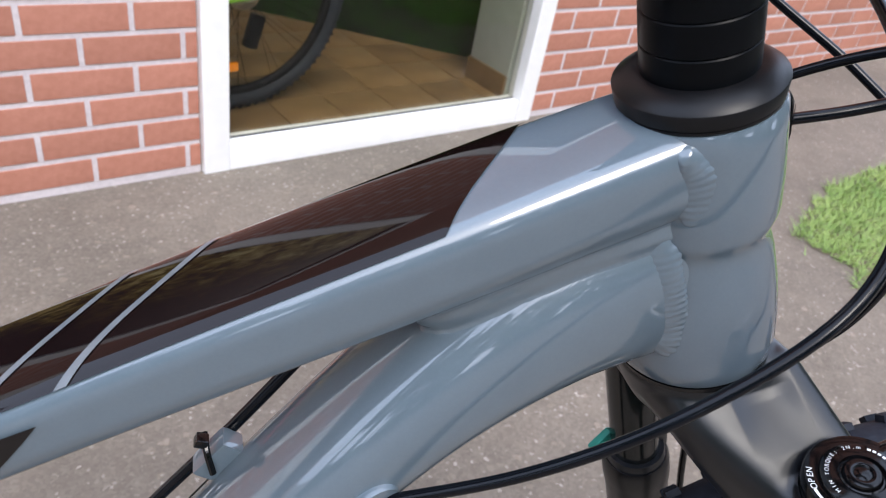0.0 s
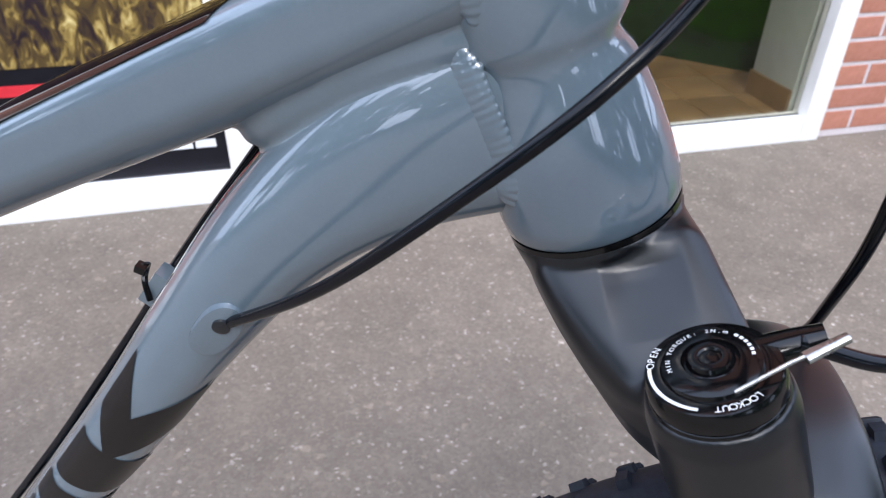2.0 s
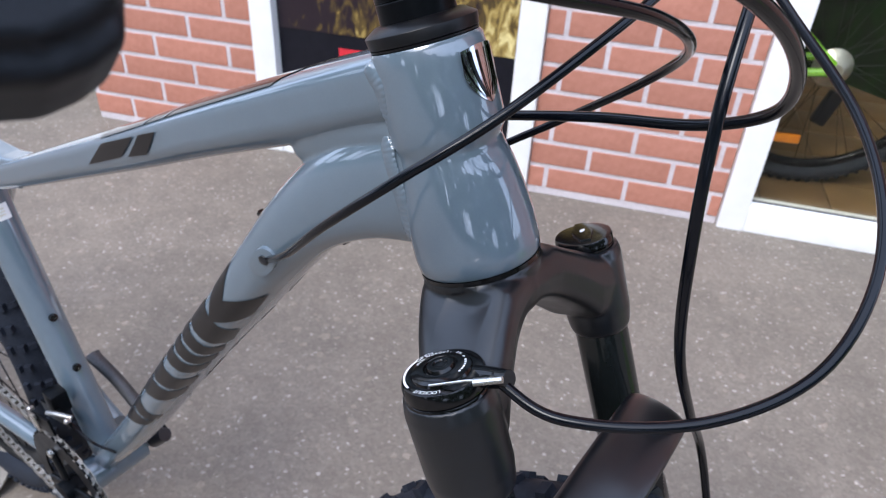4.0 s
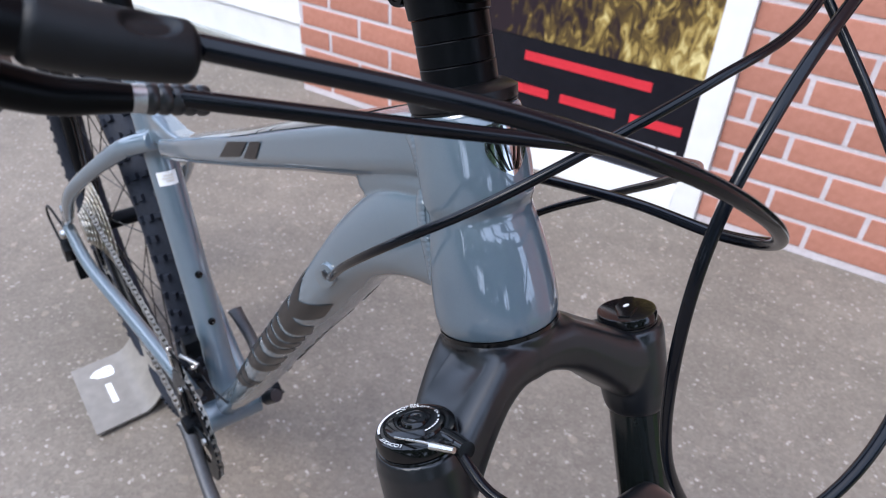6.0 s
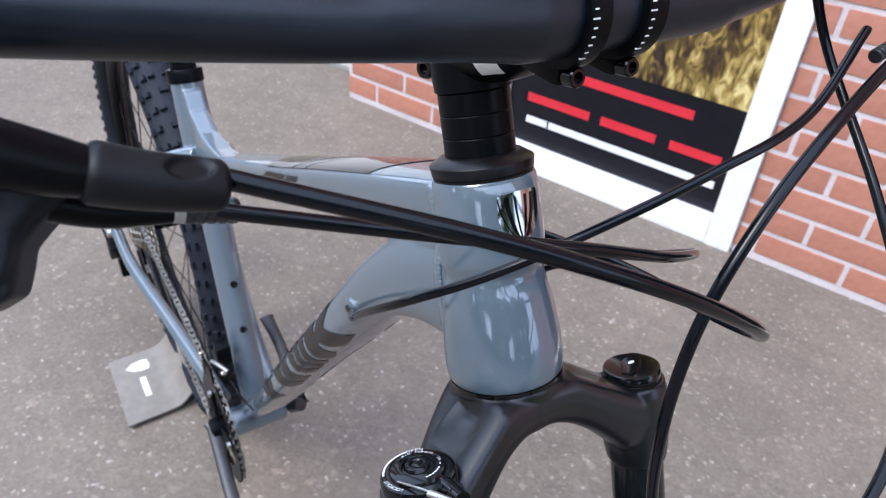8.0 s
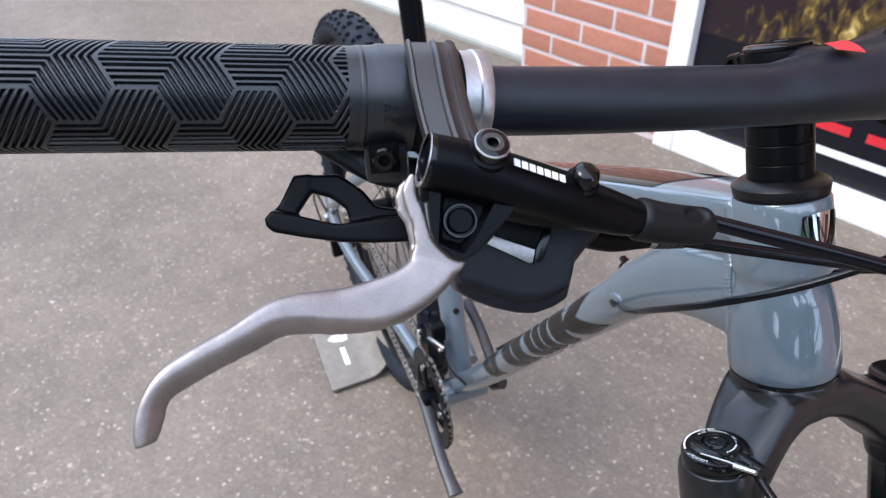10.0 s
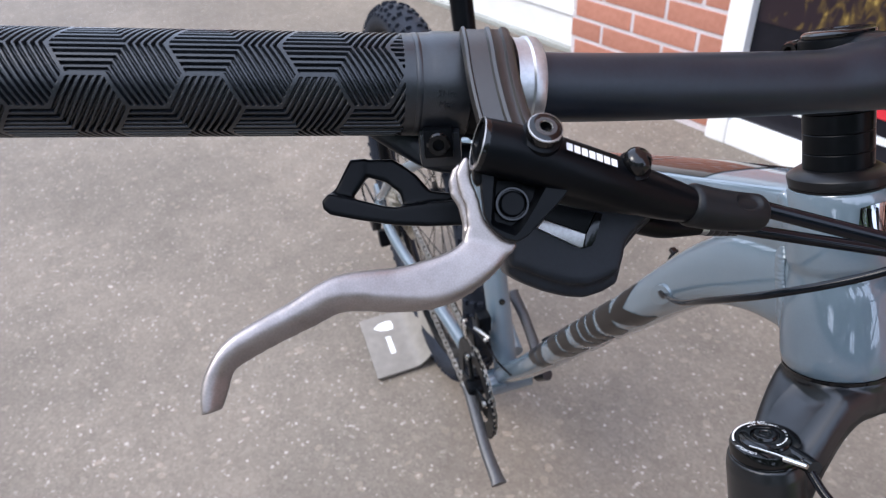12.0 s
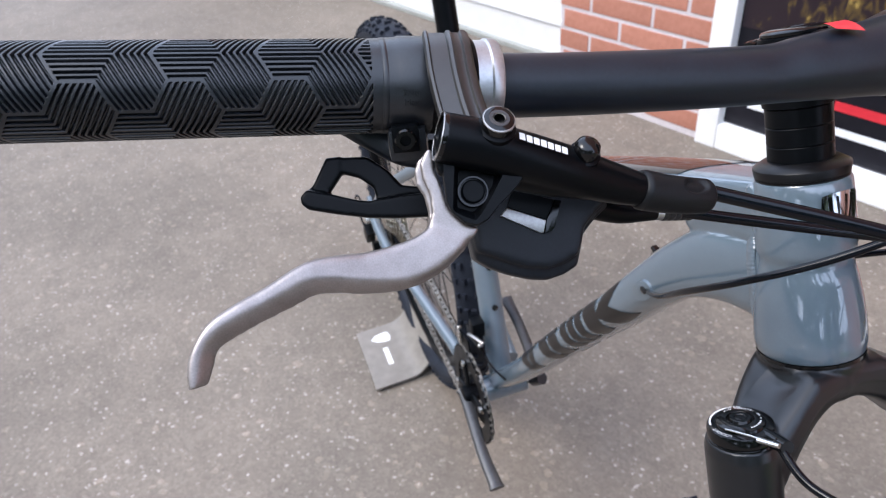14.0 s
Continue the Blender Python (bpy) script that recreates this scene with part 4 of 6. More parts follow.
    part("fork_brace", (*sweep(curve(spine, 8), lambda u: (0.0055, 0.0175), 24, up=(1, 0, 0.15)), M_crown), bike, "black brace joining the fork legs")
    # lockout dial on the right leg
    d0 = leg(0, -1)
    dial = part("lockout_dial", (*revolve([(-0.002, 0.0180), (0.0, 0.0186), (0.0050, 0.0188), (0.0058, 0.0184), (0.0062, 0.0176), (0.0066, 0.0184), (0.0112, 0.0184), (0.0128, 0.0176), (0.0136, 0.0150), (0.0136, 0.0135), (0.0148, 0.0130), (0.0158, 0.0105), (0.0160, 0.0076), (0.0150, 0.0070), (0.0152, 0.0064), (0.0168, 0.0056), (0.0172, 0.0040), (0.0170, 0.0032), (0.0165, 0.0028), (0.0168, 0.0016), (0.0168, 0.0)], d0, AX, 56), M_gloss), bike, "glossy black lockout dial with white print")
    x, y = FWD, Vector((0, 1, 0))

    def ring_print(r0, r1, a0, a1, lift, name="printed_arc", n=18):
        W = []
        for i in range(n + 1):
            a = radians(a0 + (a1 - a0) * i / n)
            for r in (r0, r1):
                W.append(d0 + AX * lift + x * math.cos(a) * r + y * math.sin(a) * r)
        part(name, (W, [(2 * i, 2 * i + 1, 2 * i + 3, 2 * i + 2) for i in range(n)], M_white), dial)
    ring_print(0.0158, 0.0168, 172, 248, 0.0137)

    def ring_text(word, size, radius, a0, step, lift):
        for k, ch in enumerate(word):
            if ch == " ":
                continue
            cu = bpy.data.curves.new("letter", "FONT")
            cu.body, cu.size, cu.align_x, cu.align_y, cu.extrude = ch, size, "CENTER", "CENTER", 0.00003
            tmp = bpy.data.objects.new("letter", cu)
            me = bpy.data.meshes.new_from_object(tmp)
            bpy.data.objects.remove(tmp)
            a = radians(a0 + step * k)
            out = x * math.cos(a) + y * math.sin(a)
            tang = -(-x * math.sin(a) + y * math.cos(a))
            m = Matrix((tang, out, AX)).transposed().to_4x4()
            m.translation = d0 + AX * lift + out * radius
            me.transform(m)
            me.materials.clear()
            me.materials.append(M_white)
            part("printed_letter", me, dial)
    ring_text("OPEN", 0.0030, 0.0160, 168, -7.5, 0.0137)
    ring_text("LOCKOUT", 0.0028, 0.0160, 304, -6.5, 0.0137)
    ring_text("MIN TORQUE: 2N.m", 0.0019, 0.0109, 190, -8.8, 0.0158)
    for k in range(6):
        ring_print(0.0104, 0.0113, 44 - 9 * k, 38 - 9 * k, 0.0159, "print_bar", 2)
    part("cable_stop", (*join(sweep(curve([d0 + AX * 0.009 + FWD * 0.004 + y * 0.004, d0 + AX * 0.0095 + FWD * 0.018 + y * 0.006, d0 + AX * 0.0110 + FWD * 0.030 + y * 0.0055], 5), lambda u: (0.0062 - 0.0022 * u, 0.0050 - 0.0012 * u), 16)), M_gloss), dial)
    a, b = d0 + AX * 0.0150 + FWD * 0.0035 - y * 0.0125, d0 + AX * 0.0165 + FWD * 0.0330 - y * 0.0020
    part("inner_wire", (*sweep([a, a.lerp(b, 0.5) + AX * 0.0008, b], 0.0006, 8), M_steel), dial, "bare steel inner wire")
    part("wire_end", (*sweep([a.lerp(b, 0.62), a.lerp(b, 0.8), b], lambda u: (0.0020 - 0.0005 * u, 0.0014), 10), M_steel), dial, "crimped silver wire end")
    c0 = leg(-0.0040, 1, 0.0)
    cap = part("air_cap", (*revolve([(-0.004, 0.0158), (-0.001, 0.0166), (0.0016, 0.0166), (0.0020, 0.0160), (0.0024, 0.0166), (0.006, 0.0166), (0.0072, 0.0161), (0.0078, 0.0142), (0.0080, 0.002)], c0, AX, 48), M_gloss), bike, "glossy black fork cap with white mark")
    m = Matrix((y, -FWD, AX)).transposed().to_4x4()
    m.translation = c0 + AX * 0.0078
    part("cap_grip", (*prism([(-0.013, -0.003), (0.0, -0.0062), (0.013, -0.003), (0.013, 0.003), (0.0, 0.0062), (-0.013, 0.003)], 0.0032, m @ Matrix.Rotation(radians(35), 4, "Z"), 0.0012), M_gloss), cap)
    m2 = m.copy()
    m2.translation = c0 + AX * 0.0096
    part("cap_mark", (*prism([(0.0022 * math.cos(k * math.pi / 8), 0.0012 * math.sin(k * math.pi / 8)) for k in range(16)], 0.0003, m2), M_white), cap)
    tab = leg(0.150, 1, -0.020)
    part("teal_tab", (*box((0.016, 0.006, 0.020), tab + Vector((0.004, 0.006, -0.004)), m=Matrix.Rotation(0.5, 4, "Y"), bevel=0.0028), M_teal), bike, "teal plastic tab behind the fork seal")


build_fork()


# ---- wheels ----
def wheel_meshes():
    R, r = 0.343, 0.0265
    loops = []
    for i in range(96):
        a = 2 * math.pi * i / 96
        rad = Vector((math.cos(a), 0, math.sin(a)))
        loops.append([rad * (R + r * math.cos(b) * (1.0 if abs(b) < 2.2 else 0.9)) + Vector((0, r * 1.04 * math.sin(b), 0)) for b in [math.pi * 2 * k / 20 for k in range(20)]])
    tyre = mesh_of("tyre", *rings(loops, closed=True), M_tyre)
    kn = []
    for i in range(84):
        a = 2 * math.pi * i / 84
        rows = ((-0.32, 0.0085, 0.007), (0.32, 0.0085, 0.007)) if i % 2 else ((0.0, 0.011, 0.008),)
        for b, w, l in (*rows, (-0.80 + 0.08 * (i % 2), 0.0075, 0.009), (0.80 - 0.08 * (i % 2), 0.0075, 0.009), (-1.18, 0.006, 0.010), (1.18, 0.006, 0.010)):
            m = Matrix.Rotation(-a, 4, "Y") @ Matrix.Translation((R, 0, 0)) @ Matrix.Rotation(b, 4, "Z") @ Matrix.Translation((r + 0.0008, 0, 0))
            V, F = box((0.0065, w, l))
            kn.append(([m @ Vector((v[0], v[1] * (1 - 0.12 * (v[0] > 0)), v[2] * (1 - 0.12 * (v[0] > 0)))) for v in V], F))
    tread = mesh_of("tread", *join(*kn), M_tyre, sharp=30)
    rl = []
    for i in range(72):
        a = 2 * math.pi * i / 72
        rad = Vector((math.cos(a), 0, math.sin(a)))
        rl.append([rad * q + Vector((0, y, 0)) for q, y in ((0.322, 0.0125), (0.318, 0.0135), (0.306, 0.0115), (0.299, 0.004), (0.299, -0.004), (0.306, -0.0115), (0.318, -0.0135), (0.322, -0.0125))])
    rim = mesh_of("rim", *rings(rl, closed=True), M_blackmatt, sharp=50)
    hub = mesh_of("hub", *revolve([(-0.055, 0.007), (-0.052, 0.010), (-0.034, 0.010), (-0.033, 0.026), (-0.030, 0.026), (-0.027, 0.014), (0.027, 0.014), (0.030, 0.026), (0.033, 0.026), (0.034, 0.010), (0.052, 0.010), (0.055, 0.007)], (0, 0, 0), (0, 1, 0), 28), M_blackmatt)
    spoke = mesh_of("spoke", *sweep([Vector((0, 0, 0)), Vector((0.15, 0, 0)), Vector((0.30, 0, 0))], 0.0010, 6), M_gloss)
    return tyre, tread, rim, hub, spoke


WHEEL = wheel_meshes()


def wheel(name, centre, parent, label):
    tyre, tread, rim, hub, spoke = WHEEL
    w = part(name, tyre, parent, label)
    w.location = centre
    part("tread", tread, w, kind="stuff")
    part("rim", rim, w)
    part("hub", hub, w)
    for k in range(32):
        sp = part("spoke", spoke, w)
        a = 2 * math.pi * (k // 2) / 16 + (0.1 if k % 2 else 0)
        y = 0.031 if k % 2 else -0.031
        off = 0.75 if (k // 2) % 2 else -0.75
        start = Vector((0.026 * math.cos(a + off), y, 0.026 * math.sin(a + off)))
        end = Vector((0.300 * math.cos(a), 0, 0.300 * math.sin(a)))
        d = (end - start)
        sp.matrix_basis = Matrix.Translation(start) @ d.to_track_quat("X", "Z").to_matrix().to_4x4() @ Matrix.Diagonal((d.length / 0.30, 1, 1, 1))
    return w


wheel("front_wheel", (0.783, 0, 0.426), bike, "knobbly black front tyre on a spoked wheel")
rear = wheel("rear_wheel", (-0.451, 0, 0.3935), bike, "knobbly black rear tyre on a spoked wheel")
rear.scale = (1.052, 1.15, 1.052)

# ---- drivetrain ----
def toothed(r, teeth, thick, hole):
    """A sprocket: teeth round the rim, an open middle."""
    pts = []
    for k in range(teeth * 4):
        a = 2 * math.pi * k / (teeth * 4)
        q = r + (0.0038 if k % 4 in (1, 2) else 0.0)
        pts.append((q * math.cos(a), q * math.sin(a)))
    n = len(pts)
    V = [(x, y, z) for y in (-thick / 2, thick / 2) for x, z in pts] + [(hole * math.cos(2 * math.pi * k / n), y, hole * math.sin(2 * math.pi * k / n)) for y in (-thick / 2, thick / 2) for k in range(n)]
    F = []
    for k in range(n):
        j = (k + 1) % n
        F += [(k, j, n + j, n + k), (2 * n + k, 2 * n + j, j, k), (n + k, n + j, 3 * n + j, 3 * n + k), (3 * n + k, 3 * n + j, 2 * n + j, 2 * n + k)]
    return V, F


REAR = Vector((-0.451, 0, 0.3935))
BB = Vector((0.026, 0, 0.334))


def build_drivetrain():
    cas = part("cassette", (*revolve([(-0.068, 0.016), (-0.034, 0.018)], REAR, (0, 1, 0), 24), M_dusty), bike, "bright multi-speed cassette")
    for k in range(9):
        n = (11, 13, 15, 17, 20, 23, 27, 31, 36)[k]
        r = n * 0.00218
        V, F = toothed(r, n, 0.0018, r * 0.55)
        sp = part("sprocket", (V, F, M_dusty, 20.0), cas)
        sp.location = REAR + Vector((0, -0.0665 + 0.0040 * k, 0))
    crank = part("crankset", (*revolve([(-0.070, 0.010), (-0.068, 0.016), (-0.052, 0.018), (-0.044, 0.014), (0.060, 0.012), (0.072, 0.012)], BB, (0, 1, 0), 28), M_blackmatt), bike, "black crankset with steel chainrings")
    for n, y in ((36, -0.0530), (22, -0.0455)):
        r = n * 0.00202 + 0.0070
        cr = part("chainring", (*toothed(r, n + 6, 0.0022, r * 0.72), M_blackmatt, 20.0), crank)
        cr.location = BB + Vector((0, y, 0))
    for k in range(4):
        a = radians(20 + 90 * k)
        tip = BB + Vector((0.056 * math.cos(a), -0.056, 0.056 * math.sin(a)))
        part("spider_arm", (*sweep([BB + Vector((0, -0.058, 0)), BB.lerp(tip, 0.5) + Vector((0, -0.028, 0)), tip], lambda u: (0.009 - 0.003 * u, 0.004), 12, up=(0, 1, 0)), M_blackmatt), crank)
        part("ring_bolt", (*revolve([(0.0, 0.0052), (0.004, 0.0052), (0.005, 0.004)], tip, (0, -1, 0), 14), M_steel), crank)
    down = Vector((0.975, 0, -0.215)).normalized()
    for side, d, y0, y1 in ((-1, down, -0.064, -0.075), (1, -down, 0.064, 0.075)):
        a = BB + Vector((0, y0, 0))
        b = BB + d * 0.149 + Vector((0, y1, 0))
        ln = [a - d * 0.012, a, a.lerp(b, 0.35) + Vector((0, 0.002 * side, 0)), a.lerp(b, 0.7) + Vector((0, 0.003 * side, 0)), b, b + d * 0.012]
        part("crank_arm", (*sweep(curve(ln, 6), lambda u: (0.0055 + 0.001 * math.sin(u * 3.1), 0.0122 - 0.003 * math.sin(u * 3.1)), 20, up=(0, 1, 0)), M_crank), crank, "grey crank arm without a pedal")
    part("peg", (*sweep([BB + Vector((-0.010, 0.036, -0.012)), BB + Vector((0.010, 0.041, 0.006)), BB + Vector((0.026, 0.046, 0.018))], 0.0072, 16), M_alloy), crank, "silver rod under the down tube")
    part("peg_end", (*sweep([BB + Vector((0.025, 0.0455, 0.017)), BB + Vector((0.034, 0.049, 0.025)), BB + Vector((0.0425, 0.052, 0.032))], lambda u: 0.0112 - 0.002 * u, 16), M_rubber), crank, "black rubber rod end")
    # chain: flat side plates along both runs and round both ends
    y_c, y_r = -0.0500, -0.052
    rc, rr = 0.0762, 0.036
    top_a, top_b = BB + Vector((-0.006, y_c, rc)), REAR + Vector((0.0, y_r, rr))
    low_b, low_a = REAR + Vector((0.045, y_r, -0.100)), BB + Vector((-0.010, y_c, -rc))
    pts = [top_a.lerp(top_b, k / 14) for k in range(15)]
    pts += [REAR + Vector((-rr * math.sin(a), y_r, rr * math.cos(a))) for a in (0.5, 1.1, 1.7, 2.3)]
    pts += [REAR + Vector((-0.018, y_r, -0.055)), REAR + Vector((0.012, y_r, -0.080)), low_b]
    pts += [low_b.lerp(low_a, k / 12) for k in range(1, 13)]
    pts += [BB + Vector((rc * math.sin(a), y_c, -rc * math.cos(a))) for a in (0.5, 1.0, 1.5, 2.0, 2.6)]
    line = curve([*pts, top_a], 4)
    links = []
    run, nxt, flip = 0.0, 0.0, 0
    for i in range(len(line) - 1):
        d = line[i + 1] - line[i]
        while run + d.length > nxt:
            p = line[i] + d * ((nxt - run) / d.length)
            t = d.normalized()
            up = Vector((0, 1, 0)).cross(t)
            m = Matrix((t, Vector((0, 1, 0)), up)).transposed().to_4x4()
            m.translation = p
            w = 0.0032 if flip % 2 else 0.0022
            for yy in (-w, w):
                V, F = box((0.0150, 0.0012, 0.0088))
                links.append(([m @ (Vector(v) + Vector((0, yy, 0))) for v in V], F))
            V, F = box((0.0072, 2 * w, 0.0058))
            links.append(([m @ (Vector(v) + Vector((0.0063, 0, 0))) for v in V], F))
            nxt += 0.0127
            flip += 1
        run += d.length
    part("chain", (*join(*links), M_chain, 20.0), bike, "steel roller chain", kind="stuff")
    # rear derailleur
    rd = part("rear_derailleur", (*join(box((0.030, 0.020, 0.040), REAR + Vector((-0.012, -0.098, -0.040)), Matrix.Rotation(0.5, 4, "Y"), 0.005), box((0.022, 0.022, 0.036), REAR + Vector((-0.004, -0.086, -0.082)), Matrix.Rotation(-0.3, 4, "Y"), 0.005)), M_blackmatt), bike, "black rear derailleur")
    part("cage", (*prism([(-0.012, 0.0), (0.0, 0.012), (0.058, -0.040), (0.050, -0.056)], 0.003, Matrix(((1, 0, 0, REAR.x - 0.006), (0, 0, -1, -0.060), (0, 1, 0, REAR.z - 0.066), (0, 0, 0, 1))), 0.0008), M_blackmatt), rd)
    for q in ((0.002, -0.062), (0.042, -0.102)):
        jw = part("jockey_wheel", (*toothed(0.016, 11, 0.004, 0.004), M_blackmatt, 25.0), rd)
        jw.location = REAR + Vector((q[0], -0.054, q[1]))
    part("gear_cable", (*sweep(curve([REAR + Vector((-0.005, -0.094, 0.005)), REAR + Vector((-0.045, -0.105, 0.035)), REAR + Vector((-0.065, -0.108, 0.005)), REAR + Vector((-0.030, -0.104, -0.035))], 8), 0.0022, 8), M_cable), rd)
    # front derailleur
    FD = BB + Vector((0.020, 0.0, 0.015))
    fd = part("front_derailleur", (*join(box((0.060, 0.003, 0.022), FD + Vector((-0.030, -0.058, 0.100)), Matrix.Rotation(-0.3, 4, "Y"), 0.001), box((0.060, 0.003, 0.022), FD + Vector((-0.030, -0.040, 0.098)), Matrix.Rotation(-0.3, 4, "Y"), 0.001), box((0.020, 0.020, 0.030), FD + Vector((-0.030, -0.034, 0.115)), None, 0.004)), M_blackmatt), bike, "black front derailleur with a bright cage")
    part("cage_tip", (*box((0.014, 0.003, 0.020), FD + Vector((-0.034, -0.062, 0.103)), Matrix.Rotation(-0.3, 4, "Y"), 0.001), M_steel), fd, "bright worn cage edge")
    part("pull_wire", (*sweep(curve([FD + Vector((-0.020, -0.040, 0.106)), FD + Vector((0.012, -0.030, 0.072)), FD + Vector((0.060, -0.026, 0.085))], 6), 0.0016, 8), M_cable), fd)
    part("link_arm", (*sweep([FD + Vector((-0.018, -0.052, 0.118)), FD + Vector((-0.004, -0.048, 0.122)), FD + Vector((0.012, -0.040, 0.120))], lambda u: (0.0032 - 0.0006 * u, 0.0022), 12), M_trim), fd, "silver link arm")
    for at in ((-0.040, -0.060, 0.116), (0.013, -0.046, 0.120)):
        part("pivot_bolt", (*revolve([(-0.003, 0.0028), (0.002, 0.0028), (0.003, 0.0020)], FD + Vector(at), (0.2, -1, 0.3), 14), M_steel), fd)
    # disc brake hub shell glimpsed between the spokes
    part("axle_end", (*revolve([(0.0, 0.008), (0.010, 0.008), (0.012, 0.006)], REAR + Vector((0, -0.093, 0)), (0, -1, 0), 18), M_steel), bike)


build_drivetrain()


# ---- cables ----
def cable(name, pts, r, parent, label):
    return part(name, (*sweep(curve([Vector(p) for p in pts], 10), r, 14), M_cable), parent, label)


cable("rear_brake_hose", [(0.602, -0.149, 1.071), (0.633, -0.094, 1.056), (0.650, -0.046, 1.035), (0.654, -0.003, 1.008), (0.645, 0.027, 0.983), (0.615, 0.043, 0.964), (0.567, 0.050, 0.951), (0.510, 0.050, 0.935), (0.470, 0.046, 0.923), (0.430, 0.038, 0.905), (0.396, 0.030, 0.865), (0.364, 0.027, 0.823), (0.333, 0.029, 0.780), (0.301, 0.029, 0.737), (0.269, 0.027, 0.694), (0.22, 0.026, 0.632), (0.10, 0.026, 0.48)], 0.0026, bike, "black rear brake hose")
cable("rear_gear_cable", [(0.588, -0.155, 1.057), (0.608, -0.091, 1.041), (0.6185, -0.045, 1.0285), (0.6175, -0.003, 1.0110), (0.6020, 0.038, 0.9890), (0.573, 0.064, 0.961), (0.534, 0.079, 0.929), (0.492, 0.070, 0.897), (0.459, 0.041, 0.861), (0.425, 0.022, 0.832)], 0.0022, bike, "thin black gear cable")
cable("front_gear_cable", [(0.404, -0.024, 0.833), (0.453, -0.048, 0.873), (0.493, -0.061, 0.912), (0.532, -0.059, 0.948), (0.560, -0.034, 0.974), (0.579, 0.004, 0.998), (0.590, 0.052, 1.018), (0.592, 0.102, 1.034), (0.578, 0.150, 1.062)], 0.0022, bike, "thin black gear cable entering the down tube")
cable("lockout_cable", [(0.590, -0.066, 0.884), (0.622, -0.064, 0.879), (0.668, -0.037, 0.886), (0.697, 0.002, 0.904), (0.698, 0.050, 0.933), (0.671, 0.101, 0.962), (0.617, 0.144, 0.995), (0.556, 0.165, 1.043), (0.540, 0.150, 1.085)], 0.0024, bike, "black lockout cable in a wide loop")
cable("front_brake_hose", [(0.602, 0.149, 1.071), (0.615, 0.088, 1.052), (0.624, 0.041, 1.024), (0.630, 0.012, 0.983), (0.636, 0.003, 0.932), (0.642, 0.012, 0.873), (0.651, 0.044, 0.810), (0.662, 0.084, 0.741), (0.70, 0.092, 0.62), (0.76, 0.09, 0.48)], 0.0026, bike, "black front brake hose")
tie_at = Vector((0.358, 0.020, 0.8155))
tie = part("cable_guide", (*box((0.020, 0.010, 0.010), tie_at, Matrix.Rotation(-0.92, 4, "Y"), 0.002), M_paint), bike, "small grey cable guide with a black tie")
part("tie_strap", (*sweep(curve([tie_at + Vector((-0.002, -0.007, -0.003)), tie_at + Vector((-0.004, -0.004, 0.006)), tie_at + Vector((-0.005, 0.003, 0.010))], 5), 0.0014, 8), M_gloss), tie)
part("tie_head", (*box((0.005, 0.005, 0.004), tie_at + Vector((-0.006, -0.001, 0.0100)), Matrix.Rotation(0.4, 4, "Y"), 0.0008), M_gloss), tie)


# ---- right-hand grip, brake lever and shifter ----
def on_bar(y):
    for i in range(len(bar_line) - 1):
        a, b = bar_line[i], bar_line[i + 1]
        if (a.y - y) * (b.y - y) <= 0 and a.y != b.y:
            return a.lerp(b, (y - a.y) / (b.y - a.y)), (b - a).normalized()


def hex_height(u, th):
    """Relief of the grip: a honeycomb in which every three cells, each ribbed its own way, make one figure. u along, th round the bar."""
    a = 0.01023
    x, y = 0.08134 - u, (radians(112.9) - th) / (2 * math.pi) * 5.3 * 1.732 * a
    best = None
    c0 = math.floor((x + a) / (1.5 * a))
    for c in (c0 - 1, c0, c0 + 1):
        cx = 1.5 * a * c - a
        sh = 0.5 * (c % 2)
        r = round(y / (1.732 * a) - sh) + sh
        d = (x - cx) ** 2 + (y - r * 1.732 * a) ** 2
        if best is None or d < best[0]:
            best = (d, c, r)
    _, c, r = best
    kind = round(r) % 3 if c % 2 == 0 else (round(r - 1.5)) % 3
    # the figure's middle: the corner that its three cells share
    cx, cy = 1.5 * a * c - a, r * 1.732 * a
    if kind == 0:
        px, py = x - cx - a, y - cy
        w = py
    elif kind == 2:
        px, py = x - cx + a / 2, y - cy + 0.866 * a
        w = px * 0.866 - py * 0.5
    else:
        px, py = x - cx + a / 2, y - cy - 0.866 * a
        w = px * 0.866 + py * 0.5
    dx, dy = x - cx, y - cy
    edges = (dx * 0.866 + dy * 0.5, dy, -dx * 0.866 + dy * 0.5, -dx * 0.866 - dy * 0.5, -dy, dx * 0.866 - dy * 0.5)
    rim = {0: (1, 2, 3, 4), 2: (0, 1, 2, 5), 1: (0, 3, 4, 5)}[kind]
    if max(edges[k] for k in rim) > 0.866 * a - 0.00065:
        return 0.0006
    k = (abs(w) / 0.00174 + 0.24) % 1.0
    return 0.0006 if k < 0.48 else (-0.0008 if 0.56 < k < 0.92 else 0.0)


